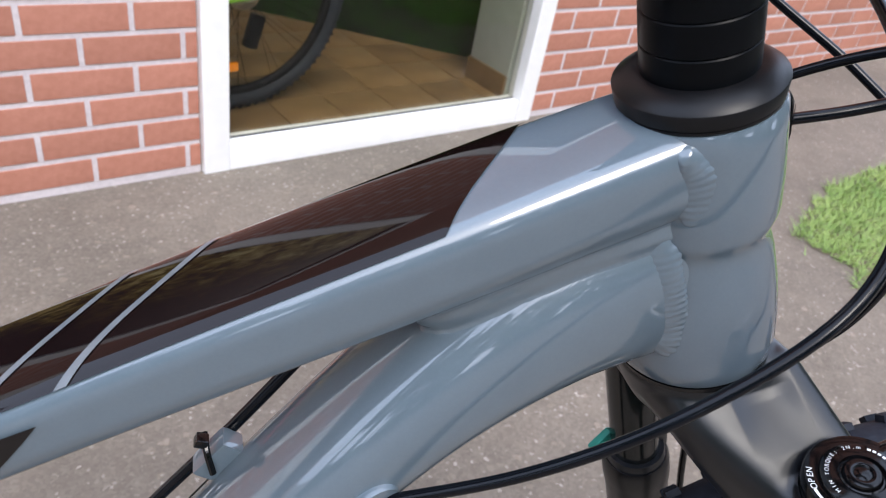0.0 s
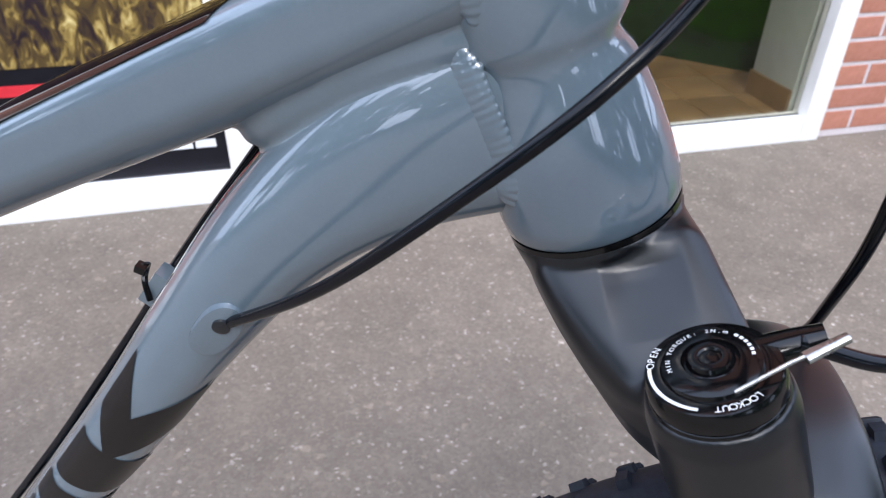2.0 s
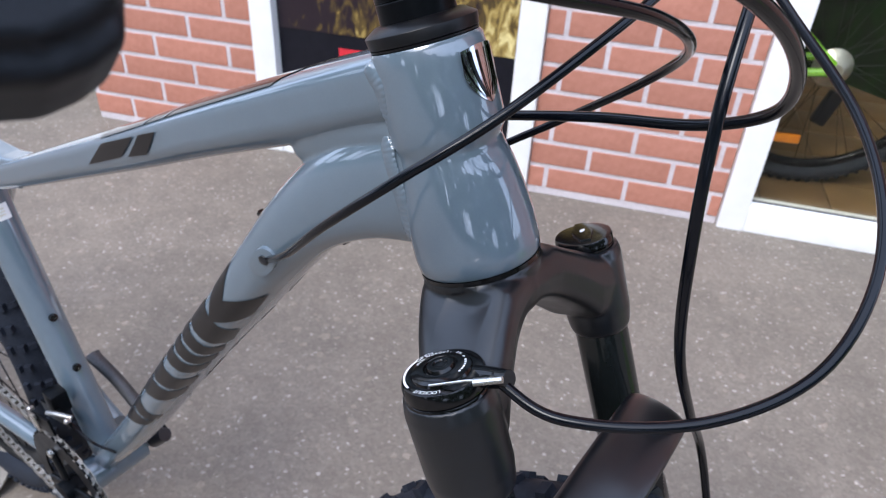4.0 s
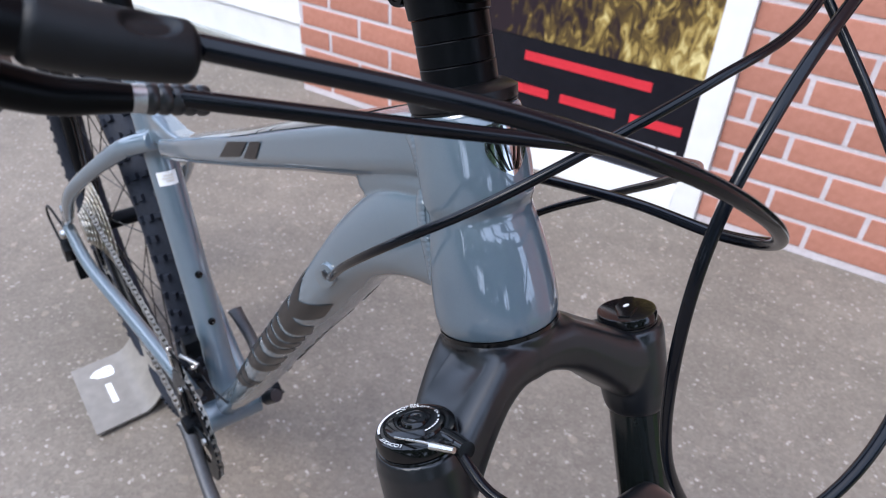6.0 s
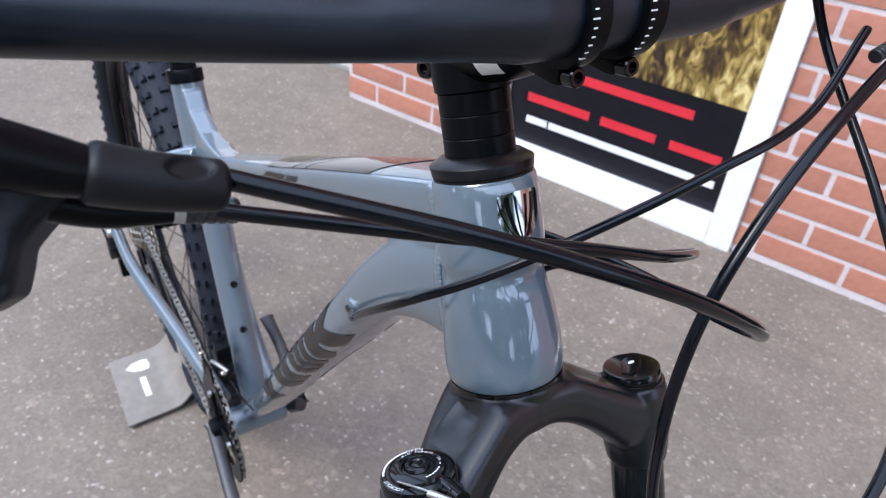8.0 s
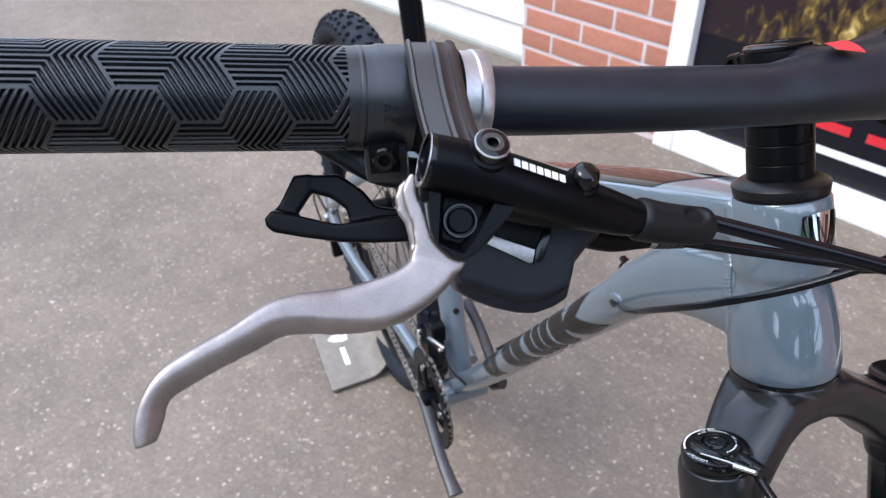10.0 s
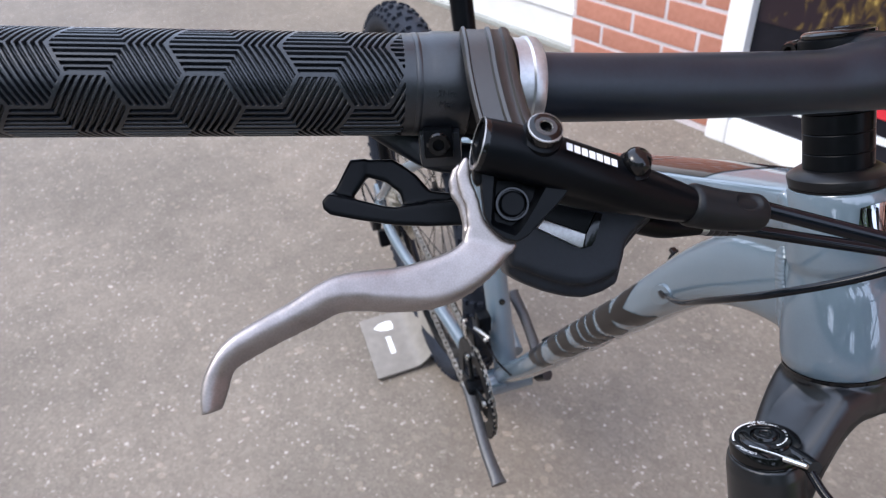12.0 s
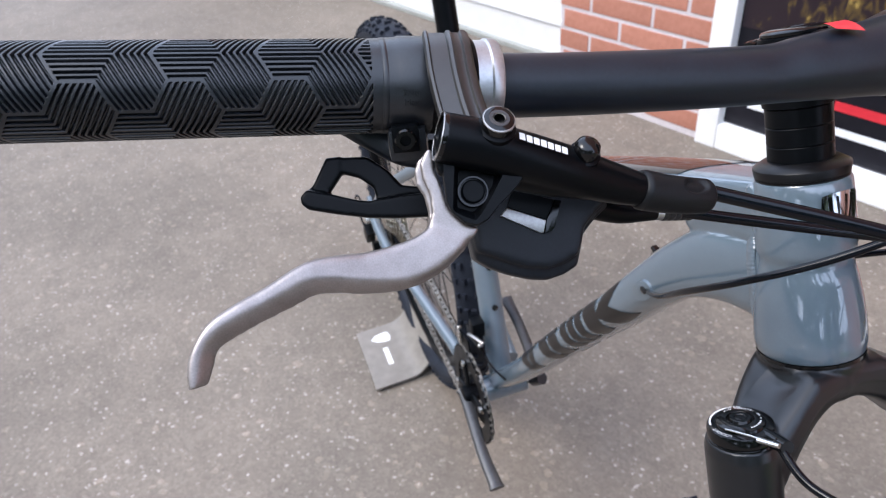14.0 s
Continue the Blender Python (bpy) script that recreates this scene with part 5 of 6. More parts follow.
def grip_mesh(y0, y1):
    """The ribbed sleeve between two stations of the bar, its flange at the outer end."""
    nu, nv = 600, 400
    a, b = on_bar(y0)[0], on_bar(y1)[0]
    t = (b - a).normalized()
    length = (b - a).length
    x = t.cross(Vector((0, 0, 1))).normalized()
    z = x.cross(t)
    V, F = [], []
    for i in range(nu + 1):
        u = length * i / nu
        for j in range(nv):
            th = 2 * math.pi * j / nv
            r = 0.0149
            if u > length - 0.0108:
                k = (u - (length - 0.0108)) / 0.0108
                r = 0.0153 + 0.0019 * k - 0.0016 * max(0, (k - 0.82) / 0.18) ** 2
            elif u > 0.0050:
                r += hex_height(u, th)
            else:
                r = 0.0155
            V.append(a + t * u + (x * math.cos(th) + z * math.sin(th)) * r)
    for i in range(nu):
        for j in range(nv):
            k = (j + 1) % nv
            F.append((i * nv + j, i * nv + k, (i + 1) * nv + k, (i + 1) * nv + j))
    F.append(tuple(nu * nv + j for j in range(nv)))
    me = bpy.data.meshes.new("grip")
    me.from_pydata(V, [], F)
    me.materials.append(M_rubber)
    me.polygons.foreach_set("use_smooth", [True] * len(me.polygons))
    me.set_sharp_from_angle(angle=radians(28))
    return me


LO = Vector((0.6000, -0.2362, 1.1121))
LX, LY, LZ = Vector((0.2814, 0.957, -0.0701)), Vector((-0.5553, 0.222, 0.8015)), Vector((0.7826, -0.1866, 0.5939))
LEVER = Matrix((LX, LY, LZ)).transposed().to_4x4()
LEVER.translation = LO


def lv(a, b, c=0.0):
    """A place in the lever's own frame, in millimetres: along the body, up its face, out of it."""
    return LO + (LX * a + LY * b + LZ * c) * 0.001


def build_controls(side_parent):
    grip = part("grip", grip_mesh(-0.2457, -0.3735), side_parent, "black rubber grip with ribbed hexagon relief")
    p, t = on_bar(-0.2390)
    col = part("lock_collar", (*revolve([(-0.0085, 0.0110), (-0.0085, 0.0155), (-0.0075, 0.0163), (0.0020, 0.0163), (0.0030, 0.0159), (0.0085, 0.0156), (0.0090, 0.0150)], p, t, 48), M_rubber), grip, "black lock-on collar")
    part("collar_edge", (*revolve([(0.0062, 0.0154), (0.0068, 0.01575), (0.0080, 0.01575), (0.0086, 0.0154)], p, t, 48), M_rubber), grip)
    g = Vector((0.568, -0.2445, 1.0985))
    out = LZ * 0.75 - LY * 0.35
    m = out.to_track_quat("Z", "Y").to_matrix().to_4x4()
    m.translation = g - out * 0.004
    part("collar_lug", (*box((0.0130, 0.0112, 0.010), (0, 0.0006, -0.0024), m, 0.0028), M_rubber), grip)
    part("bolt_recess", (*box((0.0088, 0.0088, 0.0104), (0, 0, 0), m, 0.0008), M_blackmatt), grip)
    part("collar_bolt", (*revolve([(0.0, 0.0036), (0.0050, 0.0036), (0.0057, 0.0031), (0.0057, 0.0018), (0.004, 0.0017)], g - out * 0.003, out, 16), M_gloss), grip)
    p, t = on_bar(-0.2388)
    t = t if t.y > 0 else -t
    n_ = (LZ * 0.86 - LY * 0.42)
    n_ = (n_ - t * n_.dot(t)).normalized()
    up = n_.cross(t)
    for word, lift in (("2Nm", 0.0016), ("Max", -0.0016)):
        cu = bpy.data.curves.new("letters", "FONT")
        cu.body, cu.size, cu.align_x, cu.align_y, cu.extrude = word, 0.0028, "CENTER", "CENTER", 0.00018
        tmp = bpy.data.objects.new("letters", cu)
        me = bpy.data.meshes.new_from_object(tmp)
        bpy.data.objects.remove(tmp)
        m_ = Matrix((t, up, n_)).transposed().to_4x4()
        m_.translation = p + n_ * 0.01625 + up * lift
        me.transform(m_)
        me.materials.clear()
        me.materials.append(M_rubber)
        part("moulded_letters", me, grip, "moulded words on the collar")
    # bar clamp band and bright ring
    p, t = on_bar(-0.2245)
    lever = part("brake_lever", (*revolve([(-0.0075, 0.0112), (-0.0075, 0.0158), (-0.0060, 0.0168), (-0.0035, 0.0168), (-0.0030, 0.0160), (0.0005, 0.0160), (0.0010, 0.0170), (0.0035, 0.0170), (0.0042, 0.0162), (0.0065, 0.0160), (0.0075, 0.0155), (0.0075, 0.0112)], p, t, 48), M_blackmatt), side_parent, "black hydraulic brake lever with a grey blade")
    p, t = on_bar(-0.2138)
    part("bright_ring", (*revolve([(-0.0054, 0.0112), (-0.0054, 0.0150), (-0.0044, 0.0157), (-0.0016, 0.0157), (-0.0010, 0.0151), (0.0046, 0.0151), (0.0054, 0.0145), (0.0054, 0.0112)], p, t, 48), M_alloy), lever, "bare alloy clamp ring")
    # strap from the clamp down to the body
    strap = curve([lv(-2, 36, -29), lv(-1.5, 30, -22.5), lv(-0.5, 20, -17), lv(2, 8, -12.5), lv(6, -1, -11)], 6)
    section = [(-7.6, -1.6), (-7.8, 1.2), (-7.3, 2.5), (-6.5, 2.6), (-5.9, 1.7), (-0.6, 1.5), (-0.1, 2.3), (0.9, 2.4), (1.5, 1.6), (3.9, 1.4), (4.4, 2.3), (5.8, 2.1), (6.9, 1.3), (7.3, -1.6)]
    loops = []
    for i, p_ in enumerate(strap):
        t = (strap[min(i + 1, len(strap) - 1)] - strap[max(i - 1, 0)]).normalized()
        across = (LX - t * LX.dot(t)).normalized()
        out = across.cross(t)
        out = out if out.dot(LZ) > 0 else -out
        loops.append([p_ + across * x * 0.001 + out * (y + 1.0) * 0.001 for x, y in section])
    part("clamp_arm", (*rings(loops), M_strap, 50.0), lever, "black clamp arm with raised ribs")
    # master cylinder body
    body = curve([lv(-5.5, 1.0, -5.6), lv(6, -1.5, -7.6), (lv(22, -5.5, -12)), lv(38, -9.5, -19), lv(52, -12.5, -26), lv(60, -14, -29.5)], 8)
    lug = [(-7.5, 2), (14, 0), (19, -6), (16, -11), (13, -8), (-3, -7.5), (-5.5, -10), (-7, -8)]
    m = LEVER.copy()
    m.translation = lv(0, 0, -12)

    tube = sweep(body, lambda u: 0.0073 + 0.0020 * u if u < 0.15 else 0.0076 if u < 0.55 else 0.0076 - 0.0022 * (u - 0.55) / 0.45, 32)
    web = sweep(curve([lv(14, -8.0, -13.5), lv(26, -10.4, -16.5), lv(40, -11.6, -20.5), lv(53, -12.6, -26)], 6), 0.0058, 24)
    part("cylinder", (*forged((tube, web, prism([(x * 0.001, y * 0.001) for x, y in lug], 0.009, m, 0.001)), 0.0006, 5), M_blackmatt, 180.0), lever)
    e, d = lv(-5.5, 1.0, -5.6), (body[0] - body[3]).normalized()
    part("end_cap", (*revolve([(-0.002, 0.0072), (0.0, 0.0073), (0.0008, 0.0071), (0.0008, 0.0060), (-0.0015, 0.0056), (-0.0018, 0.0030)], e, d, 32), M_gloss), lever)
    part("cap_rim", (*revolve([(0.0006, 0.0073), (0.0009, 0.0072), (0.0009, 0.0070), (0.0006, 0.0069)], e, d, 36, False), M_trim), lever)
    part("cap_hub", (*revolve([(-0.002, 0.0040), (-0.0004, 0.0038), (0.0, 0.0030), (-0.0008, 0.0012)], e, d, 20), M_blackmatt), lever)
    boot = sweep(curve([lv(59, -13.8, -29), lv(68, -15.2, -32), lv(78, -16.0, -35.5), lv(86, -16.2, -38.5)], 6), lambda u: 0.0058 if u < 0.02 else (0.0068 - 0.0008 * u if u < 0.97 else 0.0050), 32)
    dent_at = lv(79.5, -13.0, -30.5)

    def boot_dent(p, nrm):
        """The oval thumb mark near the boot's thin end."""
        d_ = p - dent_at
        k_ = 1 - (d_.dot(LX) / 0.0052) ** 2 - (d_.dot(LY) / 0.0030) ** 2
        return p - nrm * 0.0014 * min(1, max(0, k_) * 2.2) if nrm.dot(LZ) > 0.2 else p
    part("hose_boot", (*forged((boot,), 0.0005, 3, [boot_dent]), M_boot, 180.0), lever, "rubber hose boot")
    n = (LZ * 0.8 + LY * 0.45 + LX * 0.1).normalized()
    q = lv(10.8, 4.3, 0.5)
    part("bolt_seat", (*revolve([(-0.010, 0.0056), (-0.003, 0.0056), (-0.0025, 0.0046)], q, n, 24), M_blackmatt), lever)
    bleed = part("bleed_bolt", (*revolve([(-0.004, 0.0046), (-0.0004, 0.0048), (0.0004, 0.0045), (0.0008, 0.0038), (0.0008, 0.0017), (-0.0015, 0.0016)], q, n, 28), M_gloss), lever)
    part("bolt_face", (*revolve([(0.00085, 0.0030), (0.0010, 0.0029), (0.0010, 0.0020), (0.00085, 0.0019)], q, n, 28, False), M_crank), bleed)
    part("bolt_rim", (*revolve([(0.0002, 0.0048), (0.0005, 0.0047), (0.0006, 0.0044), (0.0002, 0.0045)], q, n, 32, False), M_trim), bleed)
    part("socket_rim", (*revolve([(0.0008, 0.0019), (0.0011, 0.0018), (0.0008, 0.0016)], q, n, 24, False), M_trim), bleed)
    q = lv(38.6, -2.4, -10.5)
    part("bolt_seat", (*revolve([(-0.010, 0.0049), (-0.003, 0.0049), (-0.0025, 0.0039)], q, n, 24), M_blackmatt), lever)
    part("clamp_bolt", (*revolve([(-0.004, 0.0040), (-0.0008, 0.0041), (0.0008, 0.0037), (0.0019, 0.0026), (0.0023, 0.0012), (0.0023, 0.0)], q, n, 28), M_gloss), lever)
    # printed name as a plain pale bar
    for k in range(7):
        u0, u1 = k / 7, k / 7 + 0.115
        V, F = patch(lambda u, v, lift=0: lv(16.8 + 15.2 * u, -0.9 - 4.3 * u + v, -1.9 - 5.0 * u + 0.62 * (1 - v / 2)), [(u0, 0), (u1, 0), (u1, 2.0), (u0, 2.0)], 0, 3, 6)
        part("printed_bar", (V, F, M_white), lever)
    # three-cornered yoke: a funnel with thick lips round the pivot
    def star(outline, n=56):
        """An outline, walked by its bearing from the pivot."""
        o = Vector((4.2, -14.6))
        P = [Vector(p_) - o for p_ in outline]
        ring = []
        for k in range(n):
            w = Vector((math.cos(2 * math.pi * k / n), math.sin(2 * math.pi * k / n)))
            reach = 0.0
            for p_, q_ in zip(P, P[1:] + P[:1]):
                d_ = q_ - p_
                den = w.x * d_.y - w.y * d_.x
                if abs(den) > 1e-9:
                    r_, u_ = (p_.x * d_.y - p_.y * d_.x) / den, (p_.x * w.y - p_.y * w.x) / den
                    if r_ > 0 and -1e-6 <= u_ <= 1 + 1e-6:
                        reach = max(reach, r_)
            ring.append(o + w * reach)
        return ring
    lip = star([(-5.6, -4), (-5.2, -11.5), (-4.5, -17.7), (-2.8, -21.0), (1.0, -24.4), (4.5, -25.3), (7.9, -23.4), (11.1, -19.5), (15.3, -15.4), (18.6, -11.8), (19, -5), (14, -4)])
    mouth = star([(-1.4, -6), (-2.0, -13.1), (-2.4, -20.4), (0.7, -22.0), (4.0, -23.3), (6.1, -21.0), (9.1, -16.1), (12.4, -10.1), (12, -6)])
    well = star([(-0.2, -8), (-0.7, -14.2), (-0.8, -19.2), (3.9, -20.7), (7.0, -18.0), (10.0, -12.6), (10.8, -8.5)])
    def ring_at(ring, c, shrink=1.0):
        return [lv(4.2 + (p_.x - 4.2) * shrink, -14.6 + (p_.y + 14.6) * shrink, c) for p_ in ring]
    part("yoke", (*rings([ring_at(lip, -19, 0.9), ring_at(lip, -9.2), ring_at(lip, -7.6, 0.985), ring_at(lip, -7.0, 0.95), ring_at(mouth, -7.0, 1.03), ring_at(mouth, -7.6), ring_at(well, -14.0)]), M_blackmatt, 40.0), lever)
    q = lv(3.9, -14.6, -13.8)
    part("pivot_pin", (*revolve([(-0.003, 0.0034), (0.0012, 0.0037), (0.0024, 0.0036), (0.0029, 0.0031), (0.0029, 0.0)], q, LZ, 32), M_blackmatt), lever)
    part("pivot_ring", (*revolve([(-0.003, 0.0049), (0.0014, 0.0049), (0.0020, 0.0046), (0.0020, 0.0041), (0.0004, 0.0039)], q, LZ, 32), M_gloss), lever)
    # blade
    # stations: upper edge, lower edge, face height, crease between the lit face and the under-bevel
    rows = [(-75.3, -67.2, -70.6, -66.4, 9.6, 0.56), (-75.6, -61.2, -69.1, -61.4, 9.4, 0.56), (-73.8, -55.1, -68.0, -57.3, 9.0, 0.56), (-69.9, -49.3, -64.3, -54.7, 8.1, 0.55), (-63.4, -44.9, -57.7, -51.1, 6.3, 0.54), (-55.4, -40.5, -49.6, -47.3, 3.8, 0.52), (-48.5, -36.0, -42.7, -44.0, 1.8, 0.50),
            (-42.9, -33.5, -37.0, -43.6, 0.1, 0.46), (-35.8, -32.4, -29.8, -44.3, -2.1, 0.38), (-28.4, -31.8, -22.3, -44.3, -4.4, 0.30), (-20.9, -30.1, -14.7, -43.0, -6.5, 0.20), (-14.7, -28.0, -6.9, -39.3, -8.1, 0.17), (-10.7, -25.5, 1.2, -32.3, -9.5, 0.14), (-8.3, -22.1, 6.0, -24.6, -11.6, 0.12)]
    spine = curve([Vector(r_[:3]) for r_ in rows], 7)
    other = curve([Vector(r_[3:]) for r_ in rows], 7)
    loops = []
    for i, (p_, q_) in enumerate(zip(spine, other)):
        (ua, ub, la), (lb, c, k) = p_, q_
        h = 6.2 - 1.4 * abs(2 * i / (len(spine) - 1) - 1) ** 3
        lp = []
        for f_, d_ in ((1.0, 0.50), (0.985, 0.22), (0.93, 0.05), (0.85, 0.0), (k + 0.10, 0.0), (k + 0.02, 0.03), (k * 0.74, 0.20), (k * 0.42, 0.47), (0.05, 0.76), (0.0, 0.86), (0.06, 0.97), (0.35, 1.0), (0.65, 1.0), (0.95, 0.94)):
            lp.append(lv(la + (ua - la) * f_, lb + (ub - lb) * f_, c - h * d_))
        loops.append(lp)
    def fin(outline, c, depth):
        at = LEVER.copy()
        at.translation = lv(0, 0, c)
        return prism([(x * 0.001, y * 0.001) for x, y in outline], depth, at, 0.0004)
    front = fin([(-9.3, -1.5), (-10.8, -3.6), (-11.8, -6.4), (-11.2, -10.5), (-9.2, -15.2), (-8.6, -20.6), (-9.6, -24.0), (-3.6, -28.5), (3.5, -28.5), (5.4, -25.7), (1.1, -24.6), (-2.0, -21.4), (-4.2, -18.3), (-5.6, -12.8), (-7.6, -8.1), (-7.9, -2.5)], -12.0, 0.0028)
    rear = fin([(-10.4, -2.6), (-12.6, -5.0), (-13.6, -8.3), (-13.0, -12.0), (-10.8, -15.3), (-9.6, -20.6), (-9.9, -25.0), (-4.8, -25.8), (-4.6, -20.5), (-7.0, -12.6), (-9.2, -6.5)], -16.2, 0.0028)
    part("blade", (*forged((rings(loops), front, rear), 0.0006, 6), M_lever, 180.0), lever, "satin grey alloy lever blade")
    # shifter pod beneath
    pod = [(5, -30), (6.1, -35.5), (11, -38.6), (18, -41.3), (25, -43), (31, -43.4), (37, -41.6), (41.8, -38.7), (43.2, -33), (44, -28), (48, -23), (53, -18.5), (53, -12), (8, -12), (3, -20)]
    m = LEVER.copy()
    m.translation = lv(0, 0, -51)
    m2 = LEVER.copy()
    m2.translation = lv(0, 0, -48.2)
    face = [(a + 0.6 if a < 20 else a - 0.3, b + 2.6 + 1.6 * (b < -37)) for a, b in pod]
    sh = part("shifter", (*forged((prism([(x * 0.001, y * 0.001) for x, y in pod], 0.020, m, 0.003), prism([(x * 0.001, y * 0.001) for x, y in face], 0.020, m2, 0.002)), 0.0008, 8), M_pod, 180.0), side_parent, "black trigger shifter with a silver trim")
    m = LEVER.copy()
    m.translation = lv(0, 0, -37.6)
    part("silver_trim", (*prism([(x * 0.001, y * 0.001) for x, y in [(17.2, -18.4), (30.2, -22.9), (29.3, -26.9), (28.2, -27.2), (14.8, -21.0)]], 0.0026, m, 0.0005), M_trim), sh, "brushed silver trim")
    part("dark_window", (*prism([(x * 0.001, y * 0.001) for x, y in [(17.2, -18.2), (30.2, -22.7), (33.2, -16.0), (19, -12)]], 0.0022, m, 0.0004), M_blackmatt), sh)
    part("window_edge", (*prism([(x * 0.001, y * 0.001) for x, y in [(30.3, -22.9), (29.4, -27.4), (32.0, -26.6), (33.2, -25.0), (35.6, -16.4), (33.4, -16.0)]], 0.0026, m, 0.0006), M_gloss), sh)
    part("cable_exit", (*sweep(curve([lv(44, -17, -44), lv(58, -20, -51), lv(68, -20.2, -54.4), lv(75, -20.2, -56.6)], 6), lambda u: 0.0048 - 0.0019 * u, 18), M_blackmatt), sh)
    part("barrel", (*sweep([lv(73.6, -20.2, -56.2), lv(75.0, -20.2, -56.6), lv(76.4, -20.2, -57.0)], 0.0031, 18), M_alloy), sh, "bare alloy cable barrel")
    part("ferrule", (*sweep([lv(76 + 0.65 * k_, -20.2, -56.9 - 0.185 * k_) for k_ in range(21)], lambda u: 0.0034 if round(u * 20) % 4 else 0.0030, 16), M_rubber), sh)
    # the looped paddle: a thick lower bar, a slanting strut and a flat upper arm
    def slab(outline, depth, z):
        at = LEVER.copy()
        at.translation = lv(0, 0, z)
        return prism([(x * 0.001, y * 0.001) for x, y in outline], depth, at, 0.001)
    lower = [(-4, -20), (-9.2, -19.8), (-19.2, -20.1), (-29.7, -19.7), (-41.1, -18.1), (-50.9, -16.3), (-53.2, -14.4), (-53.6, -11.8), (-51.4, -9.3), (-42.9, -11.0), (-33.8, -13.3), (-29.8, -13.8), (-18, -12), (-4, -11)]
    strut = [(-53, -11), (-49.3, -7.6), (-44.6, 1.9), (-39.5, 2.4), (-39.5, -4.5), (-43.0, -9.7), (-45, -12)]
    upper = [(-44.4, 1.9), (-30.6, 2.2), (-27.5, 0.4), (-22.8, -2.9), (-18.1, -8.2), (-4, -9.8), (-4, -15), (-26.5, -15), (-28.2, -9.0), (-33, -5.4), (-40.2, -3.4), (-44, -2)]
    part("release_lever", (*forged((slab(lower, 0.007, -52), slab(strut, 0.0045, -53), slab(upper, 0.0045, -53.5)), 0.0006, 4), M_blackmatt, 180.0), sh, "black looped shift paddle")
    part("thumb_lever", (*sweep(curve([lv(-4, 2, -50), lv(-16, 4, -53), lv(-26, 10, -55), lv(-36, 17, -56)], 6), lambda u: (0.0050 + 0.002 * u, 0.0030), 16, up=LZ), M_bar), sh)
    return grip, lever, sh


build_controls(bike)
# the left-hand controls mirror the right-hand ones


def mirror_controls():
    """Left-hand grip, lever and shifter: the right-hand meshes mirrored across the bike's middle plane."""
    for top in [o for o in bike.children if o.name.split(".")[0] in ("grip", "brake_lever", "shifter")]:
        made = {}
        for o in (top, *top.children_recursive):
            if o.name.startswith(("printed_bar", "moulded_letters")):
                continue
            me = o.data.copy()
            me.transform(Matrix.Diagonal((1, -1, 1, 1)))
            me.flip_normals()
            c = new(o.name.split(".")[0], me)
            c.parent = bike if o is top else made[o.parent]
            made[o] = c
            if "label" in o:
                tagged(c, label=o["label"])


mirror_controls()


# ---- the stand plate on the ground ----
def build_stand():
    stand = empty("floor_stand", BIKE, "grey-brown sheet-metal bike stand plate with white print", "bike stand")
    nx, ny = 10, 16
    V = []
    for k, lift in ((0, 0.004), (1, 0.0)):
        for i in range(nx + 1):
            for j in range(ny + 1):
                u, v = i / nx, j / ny
                x = -0.540 + 0.199 * u - 0.008 * v
                y = -0.160 + 0.145 * v
                z = 0.010 + 0.050 * max(0, v - 0.62) ** 2 / 0.14 + lift
                V.append((x, y, z))
    n = (nx + 1) * (ny + 1)
    F = []
    for i in range(nx):
        for j in range(ny):
            a = i * (ny + 1) + j
            F += [(a, a + 1, a + ny + 2, a + ny + 1), (n + a, n + a + ny + 1, n + a + ny + 2, n + a + 1)]
    edge = [i * (ny + 1) for i in range(nx + 1)] + [nx * (ny + 1) + j for j in range(1, ny + 1)] + [i * (ny + 1) + ny for i in range(nx - 1, -1, -1)] + [j for j in range(ny - 1, 0, -1)]
    for p, q in zip(edge, edge[1:] + edge[:1]):
        F.append((p, q, n + q, n + p))
    part("plate", (V, F, M_plate), stand)
    part("foot_rail", (*box((0.19, 0.010, 0.012), (-0.442, -0.150, 0.006), bevel=0.003), M_plate), stand)
    part("foot_rail", (*box((0.19, 0.010, 0.012), (-0.450, -0.060, 0.006), bevel=0.003), M_plate), stand)
    m = pose(-0.500, -0.105, 0.0146)
    shield = [(0.0, -0.027), (0.012, -0.014), (0.0165, 0.006), (0.0145, 0.018), (0.0, 0.021), (-0.0145, 0.018), (-0.0165, 0.006), (-0.012, -0.014)]
    part("shield_print", (*prism(shield, 0.0006, m), M_white), stand, "white printed shield")
    for x in (-0.0065, 0.0065):
        part("shield_slit", (*box((0.0022, 0.015, 0.0006), (-0.500 + x, -0.098, 0.0151)), M_plate), stand)
    part("print_bar", (*box((0.058, 0.012, 0.0006), (-0.434, -0.106, 0.0146)), M_white), stand, "white printed bar")


build_stand()


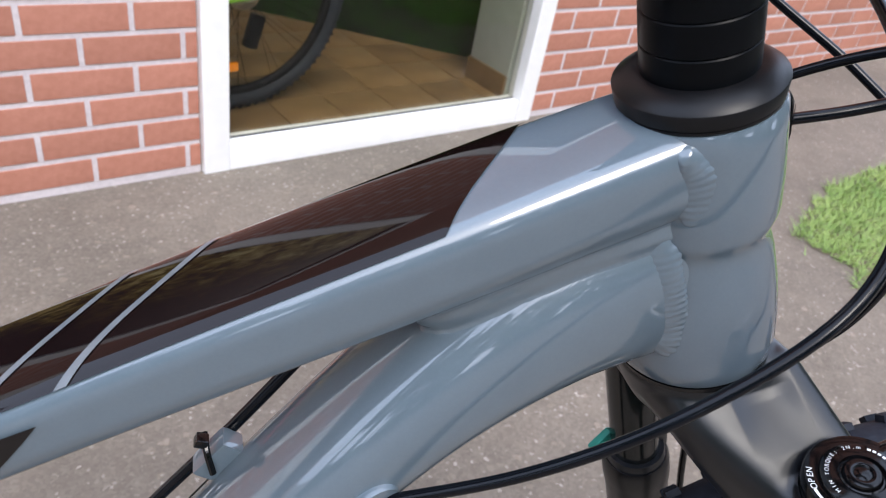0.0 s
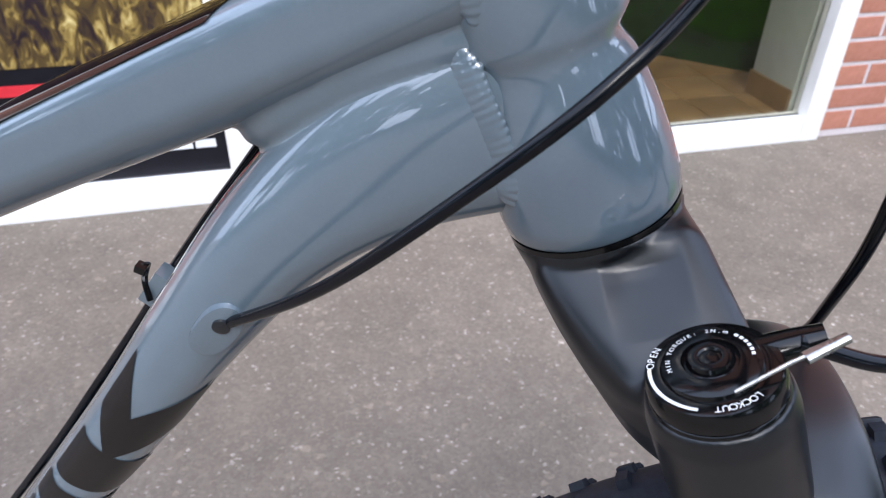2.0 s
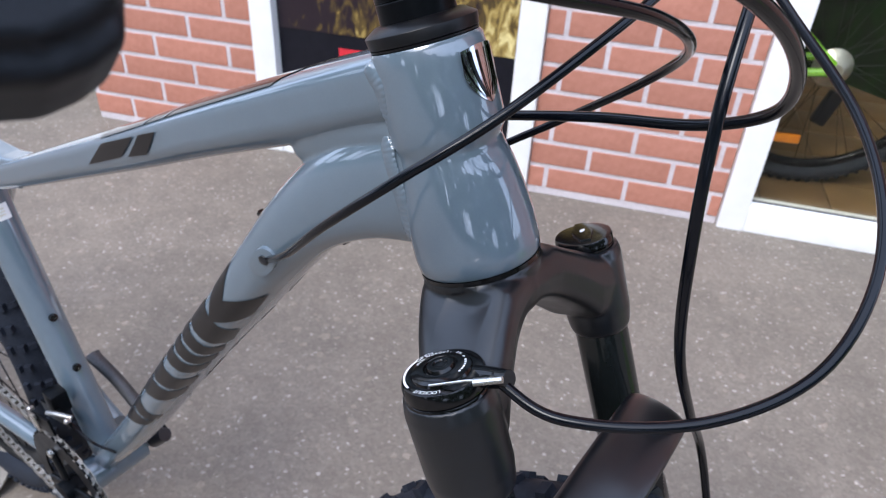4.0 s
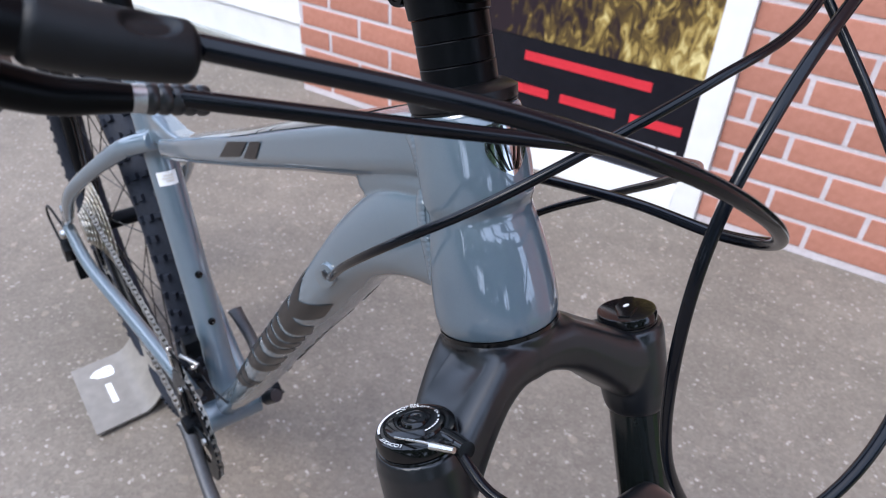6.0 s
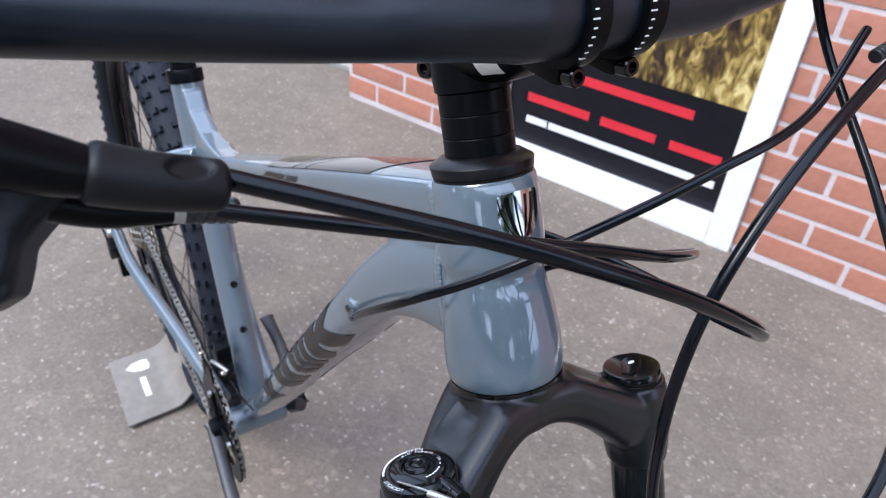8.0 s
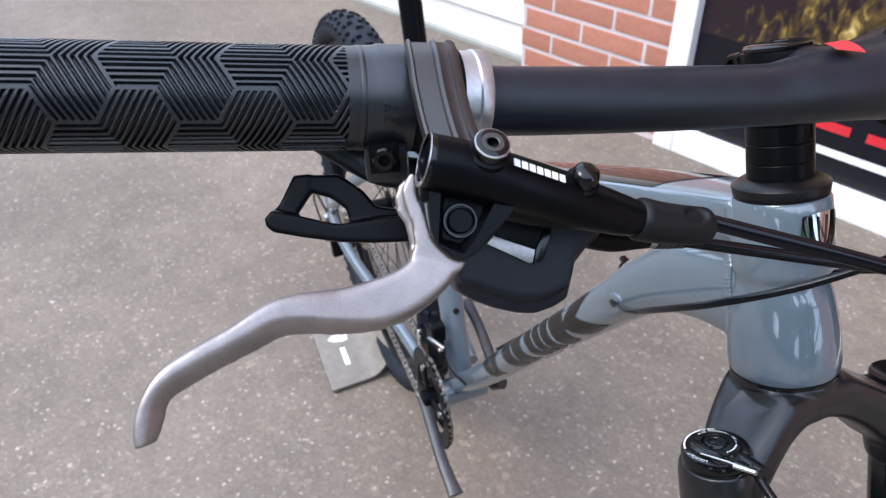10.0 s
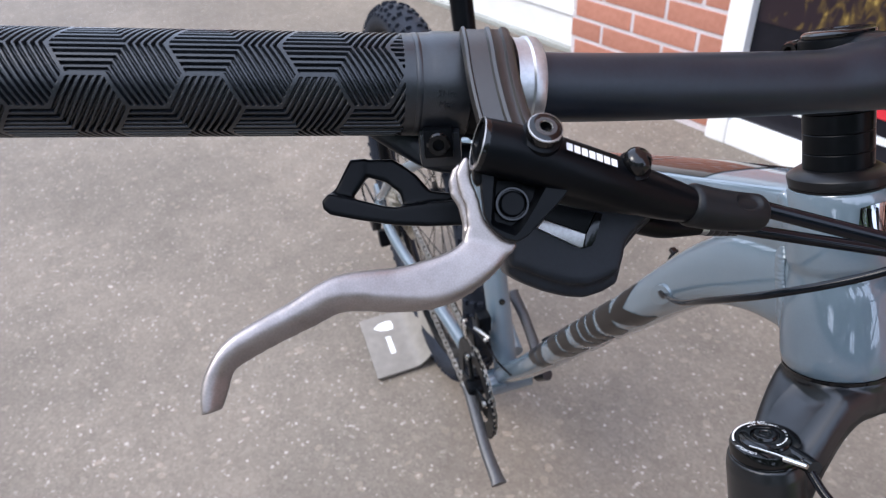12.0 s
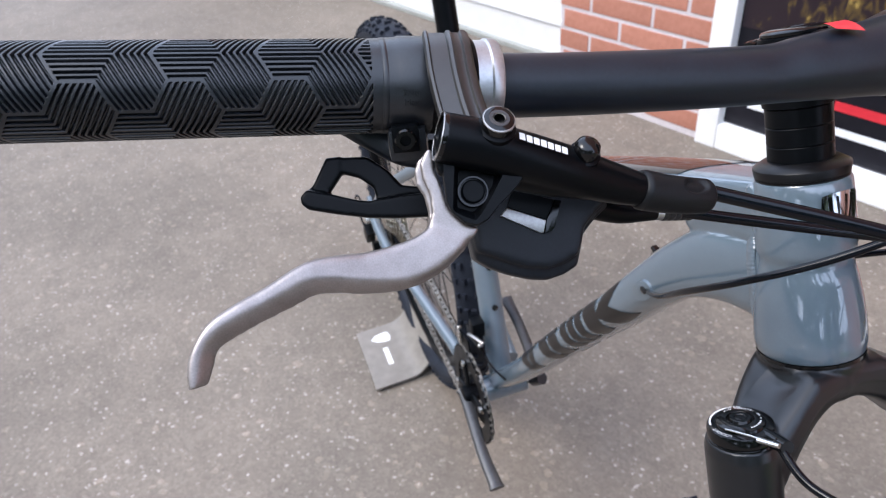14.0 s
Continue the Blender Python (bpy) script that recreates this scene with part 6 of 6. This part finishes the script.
# ---- the bicycle on show inside ----
def build_shop_bike():
    m = pose(0.775, WALL + 0.215, 0.067, 0, 0, 5)
    b = empty("shop_bicycle", m, "lime-green mountain bike standing inside behind the shop window", "bicycle")
    wheel("rear_wheel", (0.30, 0, 0.372), b, "black tyre on a spoked wheel")
    part("seat_stay", (*sweep(curve([Vector((-0.12, 0.03, 0.80)), Vector((0.08, 0.06, 0.56)), Vector((0.29, 0.07, 0.39))], 6), 0.011, 14), M_green), b)
    part("chain_stay", (*sweep(curve([Vector((-0.14, 0.04, 0.33)), Vector((0.10, 0.06, 0.35)), Vector((0.30, 0.07, 0.37))], 6), 0.012, 14), M_green), b)
    part("seat_stay", (*sweep(curve([Vector((-0.12, -0.03, 0.80)), Vector((0.08, -0.06, 0.56)), Vector((0.29, -0.07, 0.39))], 6), 0.011, 14), M_green), b)
    part("chain_stay", (*sweep(curve([Vector((-0.14, -0.04, 0.33)), Vector((0.10, -0.06, 0.35)), Vector((0.30, -0.07, 0.37))], 6), 0.012, 14), M_green), b)
    part("cassette", (*revolve([(-0.07, 0.02), (-0.06, 0.03), (-0.035, 0.055), (-0.033, 0.03)], Vector((0.30, 0, 0.372)), (0, 1, 0), 30), M_dusty), b)
    part("derailleur", (*box((0.04, 0.03, 0.10), (0.31, -0.075, 0.27), Matrix.Rotation(0.3, 4, "Y"), 0.008), M_blackmatt), b)
    part("spoke_reflector", (*box((0.075, 0.014, 0.028), (0.25, -0.022, 0.145), None, 0.006), M_amber), b, "amber spoke reflector")


build_shop_bike()


# ---- grass at the edge of the pavement ----
def build_grass():
    """A ragged patch of grass that thins out over a strip of sandy soil."""
    rng = random.Random(5)
    n = 64

    def edge(k, grow=0.0):
        """The patch's outline, bearing by bearing."""
        a = 2 * math.pi * k / n
        w = 1 + 0.05 * noise.noise(Vector((math.cos(a) * 4, math.sin(a) * 4, 3))) + 0.04 * noise.noise(Vector((math.cos(a) * 13, math.sin(a) * 13, 8)))
        x, y = math.cos(a), math.sin(a)
        return Vector((3.96 + (1.60 + grow) * w * math.copysign(abs(x) ** 0.8, x), 0.83 + (0.46 + grow) * w * math.copysign(abs(y) ** 0.8, y) + 0.10 * (x < 0) * -x))
    rim = [edge(k, -0.05) for k in range(n)]
    solid("grass_bed", ([(p.x, p.y, ground_height(p.x, p.y) + 0.0025) for p in rim], [tuple(range(n))]), M_soil, "sandy soil under the grass", "soil", "structure")
    V, F = [], []
    for _ in range(52000):
        k, r = rng.random() * n, rng.random() ** 0.45
        a0, b0 = edge(int(k)), edge(int(k) + 1)
        p = Vector((3.96, 0.83)).lerp(a0.lerp(b0, k % 1), min(1.02, r * 1.02))
        if r > 0.95 and noise.noise(Vector((p.x * 14, p.y * 14, 1))) < 0.3 * (r - 0.95) / 0.05 - 0.15:
            continue
        h = 0.010 + 0.026 * rng.random()
        a, lean, w = rng.random() * 6.283, 0.012 + 0.040 * rng.random(), 0.0019
        o = len(V)
        dx, dy = math.cos(a), math.sin(a)
        V += [(p.x - dy * w, p.y + dx * w, 0.004), (p.x + dy * w, p.y - dx * w, 0.004), (p.x + dx * lean, p.y + dy * lean, h)]
        F.append((o, o + 1, o + 2))
    me = bpy.data.meshes.new("grass")
    me.from_pydata(V, [], F)
    me.materials.append(M_grass)
    tagged(new("grass", me), label="short bright green grass beside the pavement", category="grass", kind="stuff")


build_grass()


# ---- the far side of the street, seen only in reflections ----
def build_backdrop():
    """A ragged screen of street trees with gaps, far behind the camera."""
    V, F = [], []
    n, rows = 420, 84
    for i in range(n):
        a = math.pi * 0.97 + math.pi * 1.06 * i / (n - 1)
        for k in range(rows):
            z = 0.15 * k
            r = 15 + 1.6 * noise.noise(Vector((i * 0.11, k * 0.11, 7)))
            V.append((r * math.cos(a), r * math.sin(a), z))
    for i in range(n - 1):
        top = 10.0 + 3.0 * noise.noise(Vector((i * 0.045, 0, 0))) + 1.4 * noise.noise(Vector((i * 0.25, 3, 0)))
        skirt = 3.0 + 1.0 * noise.noise(Vector((i * 0.07, 9, 0))) + 0.9 * noise.noise(Vector((i * 0.4, 11, 0)))
        if noise.noise(Vector((i * 0.035, 21, 0))) < 0.08:
            skirt = 0.0
        hedge = 1.1 + 0.5 * noise.noise(Vector((i * 0.2, 15, 0)))
        for k in range(rows - 1):
            z = 0.15 * k
            gap = noise.noise(Vector((i * 0.2, z * 1.0, 2))) + 0.6 * noise.noise(Vector((i * 0.45, z * 2.2, 5)))
            trunk = i % 47 < 2
            if z < hedge or trunk or (skirt < z < top and gap < 0.55):
                F.append((i * rows + k, (i + 1) * rows + k, (i + 1) * rows + k + 1, i * rows + k + 1))
    me = bpy.data.meshes.new("backdrop")
    me.from_pydata(V, [], F)
    me.materials.append(M_leaf)
    tagged(new("backdrop", me), label="ragged line of leafy trees across the street", category="trees", kind="structure")


build_backdrop()


# ---- bricks of the shop wall ----
def lay_bricks():
    made = {}
    near, far = [], []
    for x0, x1 in PIERS:
        for x, z, length, tall in pieces_of_pier(x0, x1, 0.0, PIER_TOP):
            (near if z < 1.0 and x < 4.6 else far).append((x, z, length, tall))
    for x, z, length, tall in near:
        key = (round(length, 3), round(tall, 4))
        if key not in made:
            made[key] = brick_mesh(*key)
        b = part("brick", made[key], wall)
        b.location = (x, WALL + 0.0085, z)
    rest = [box((length, 0.022, tall), (x, WALL + 0.0085, z)) for x, z, length, tall in far]
    part("upper_bricks", (*join(*rest), M_brick), wall, "red bricks higher up the wall", kind="stuff")


lay_bricks()
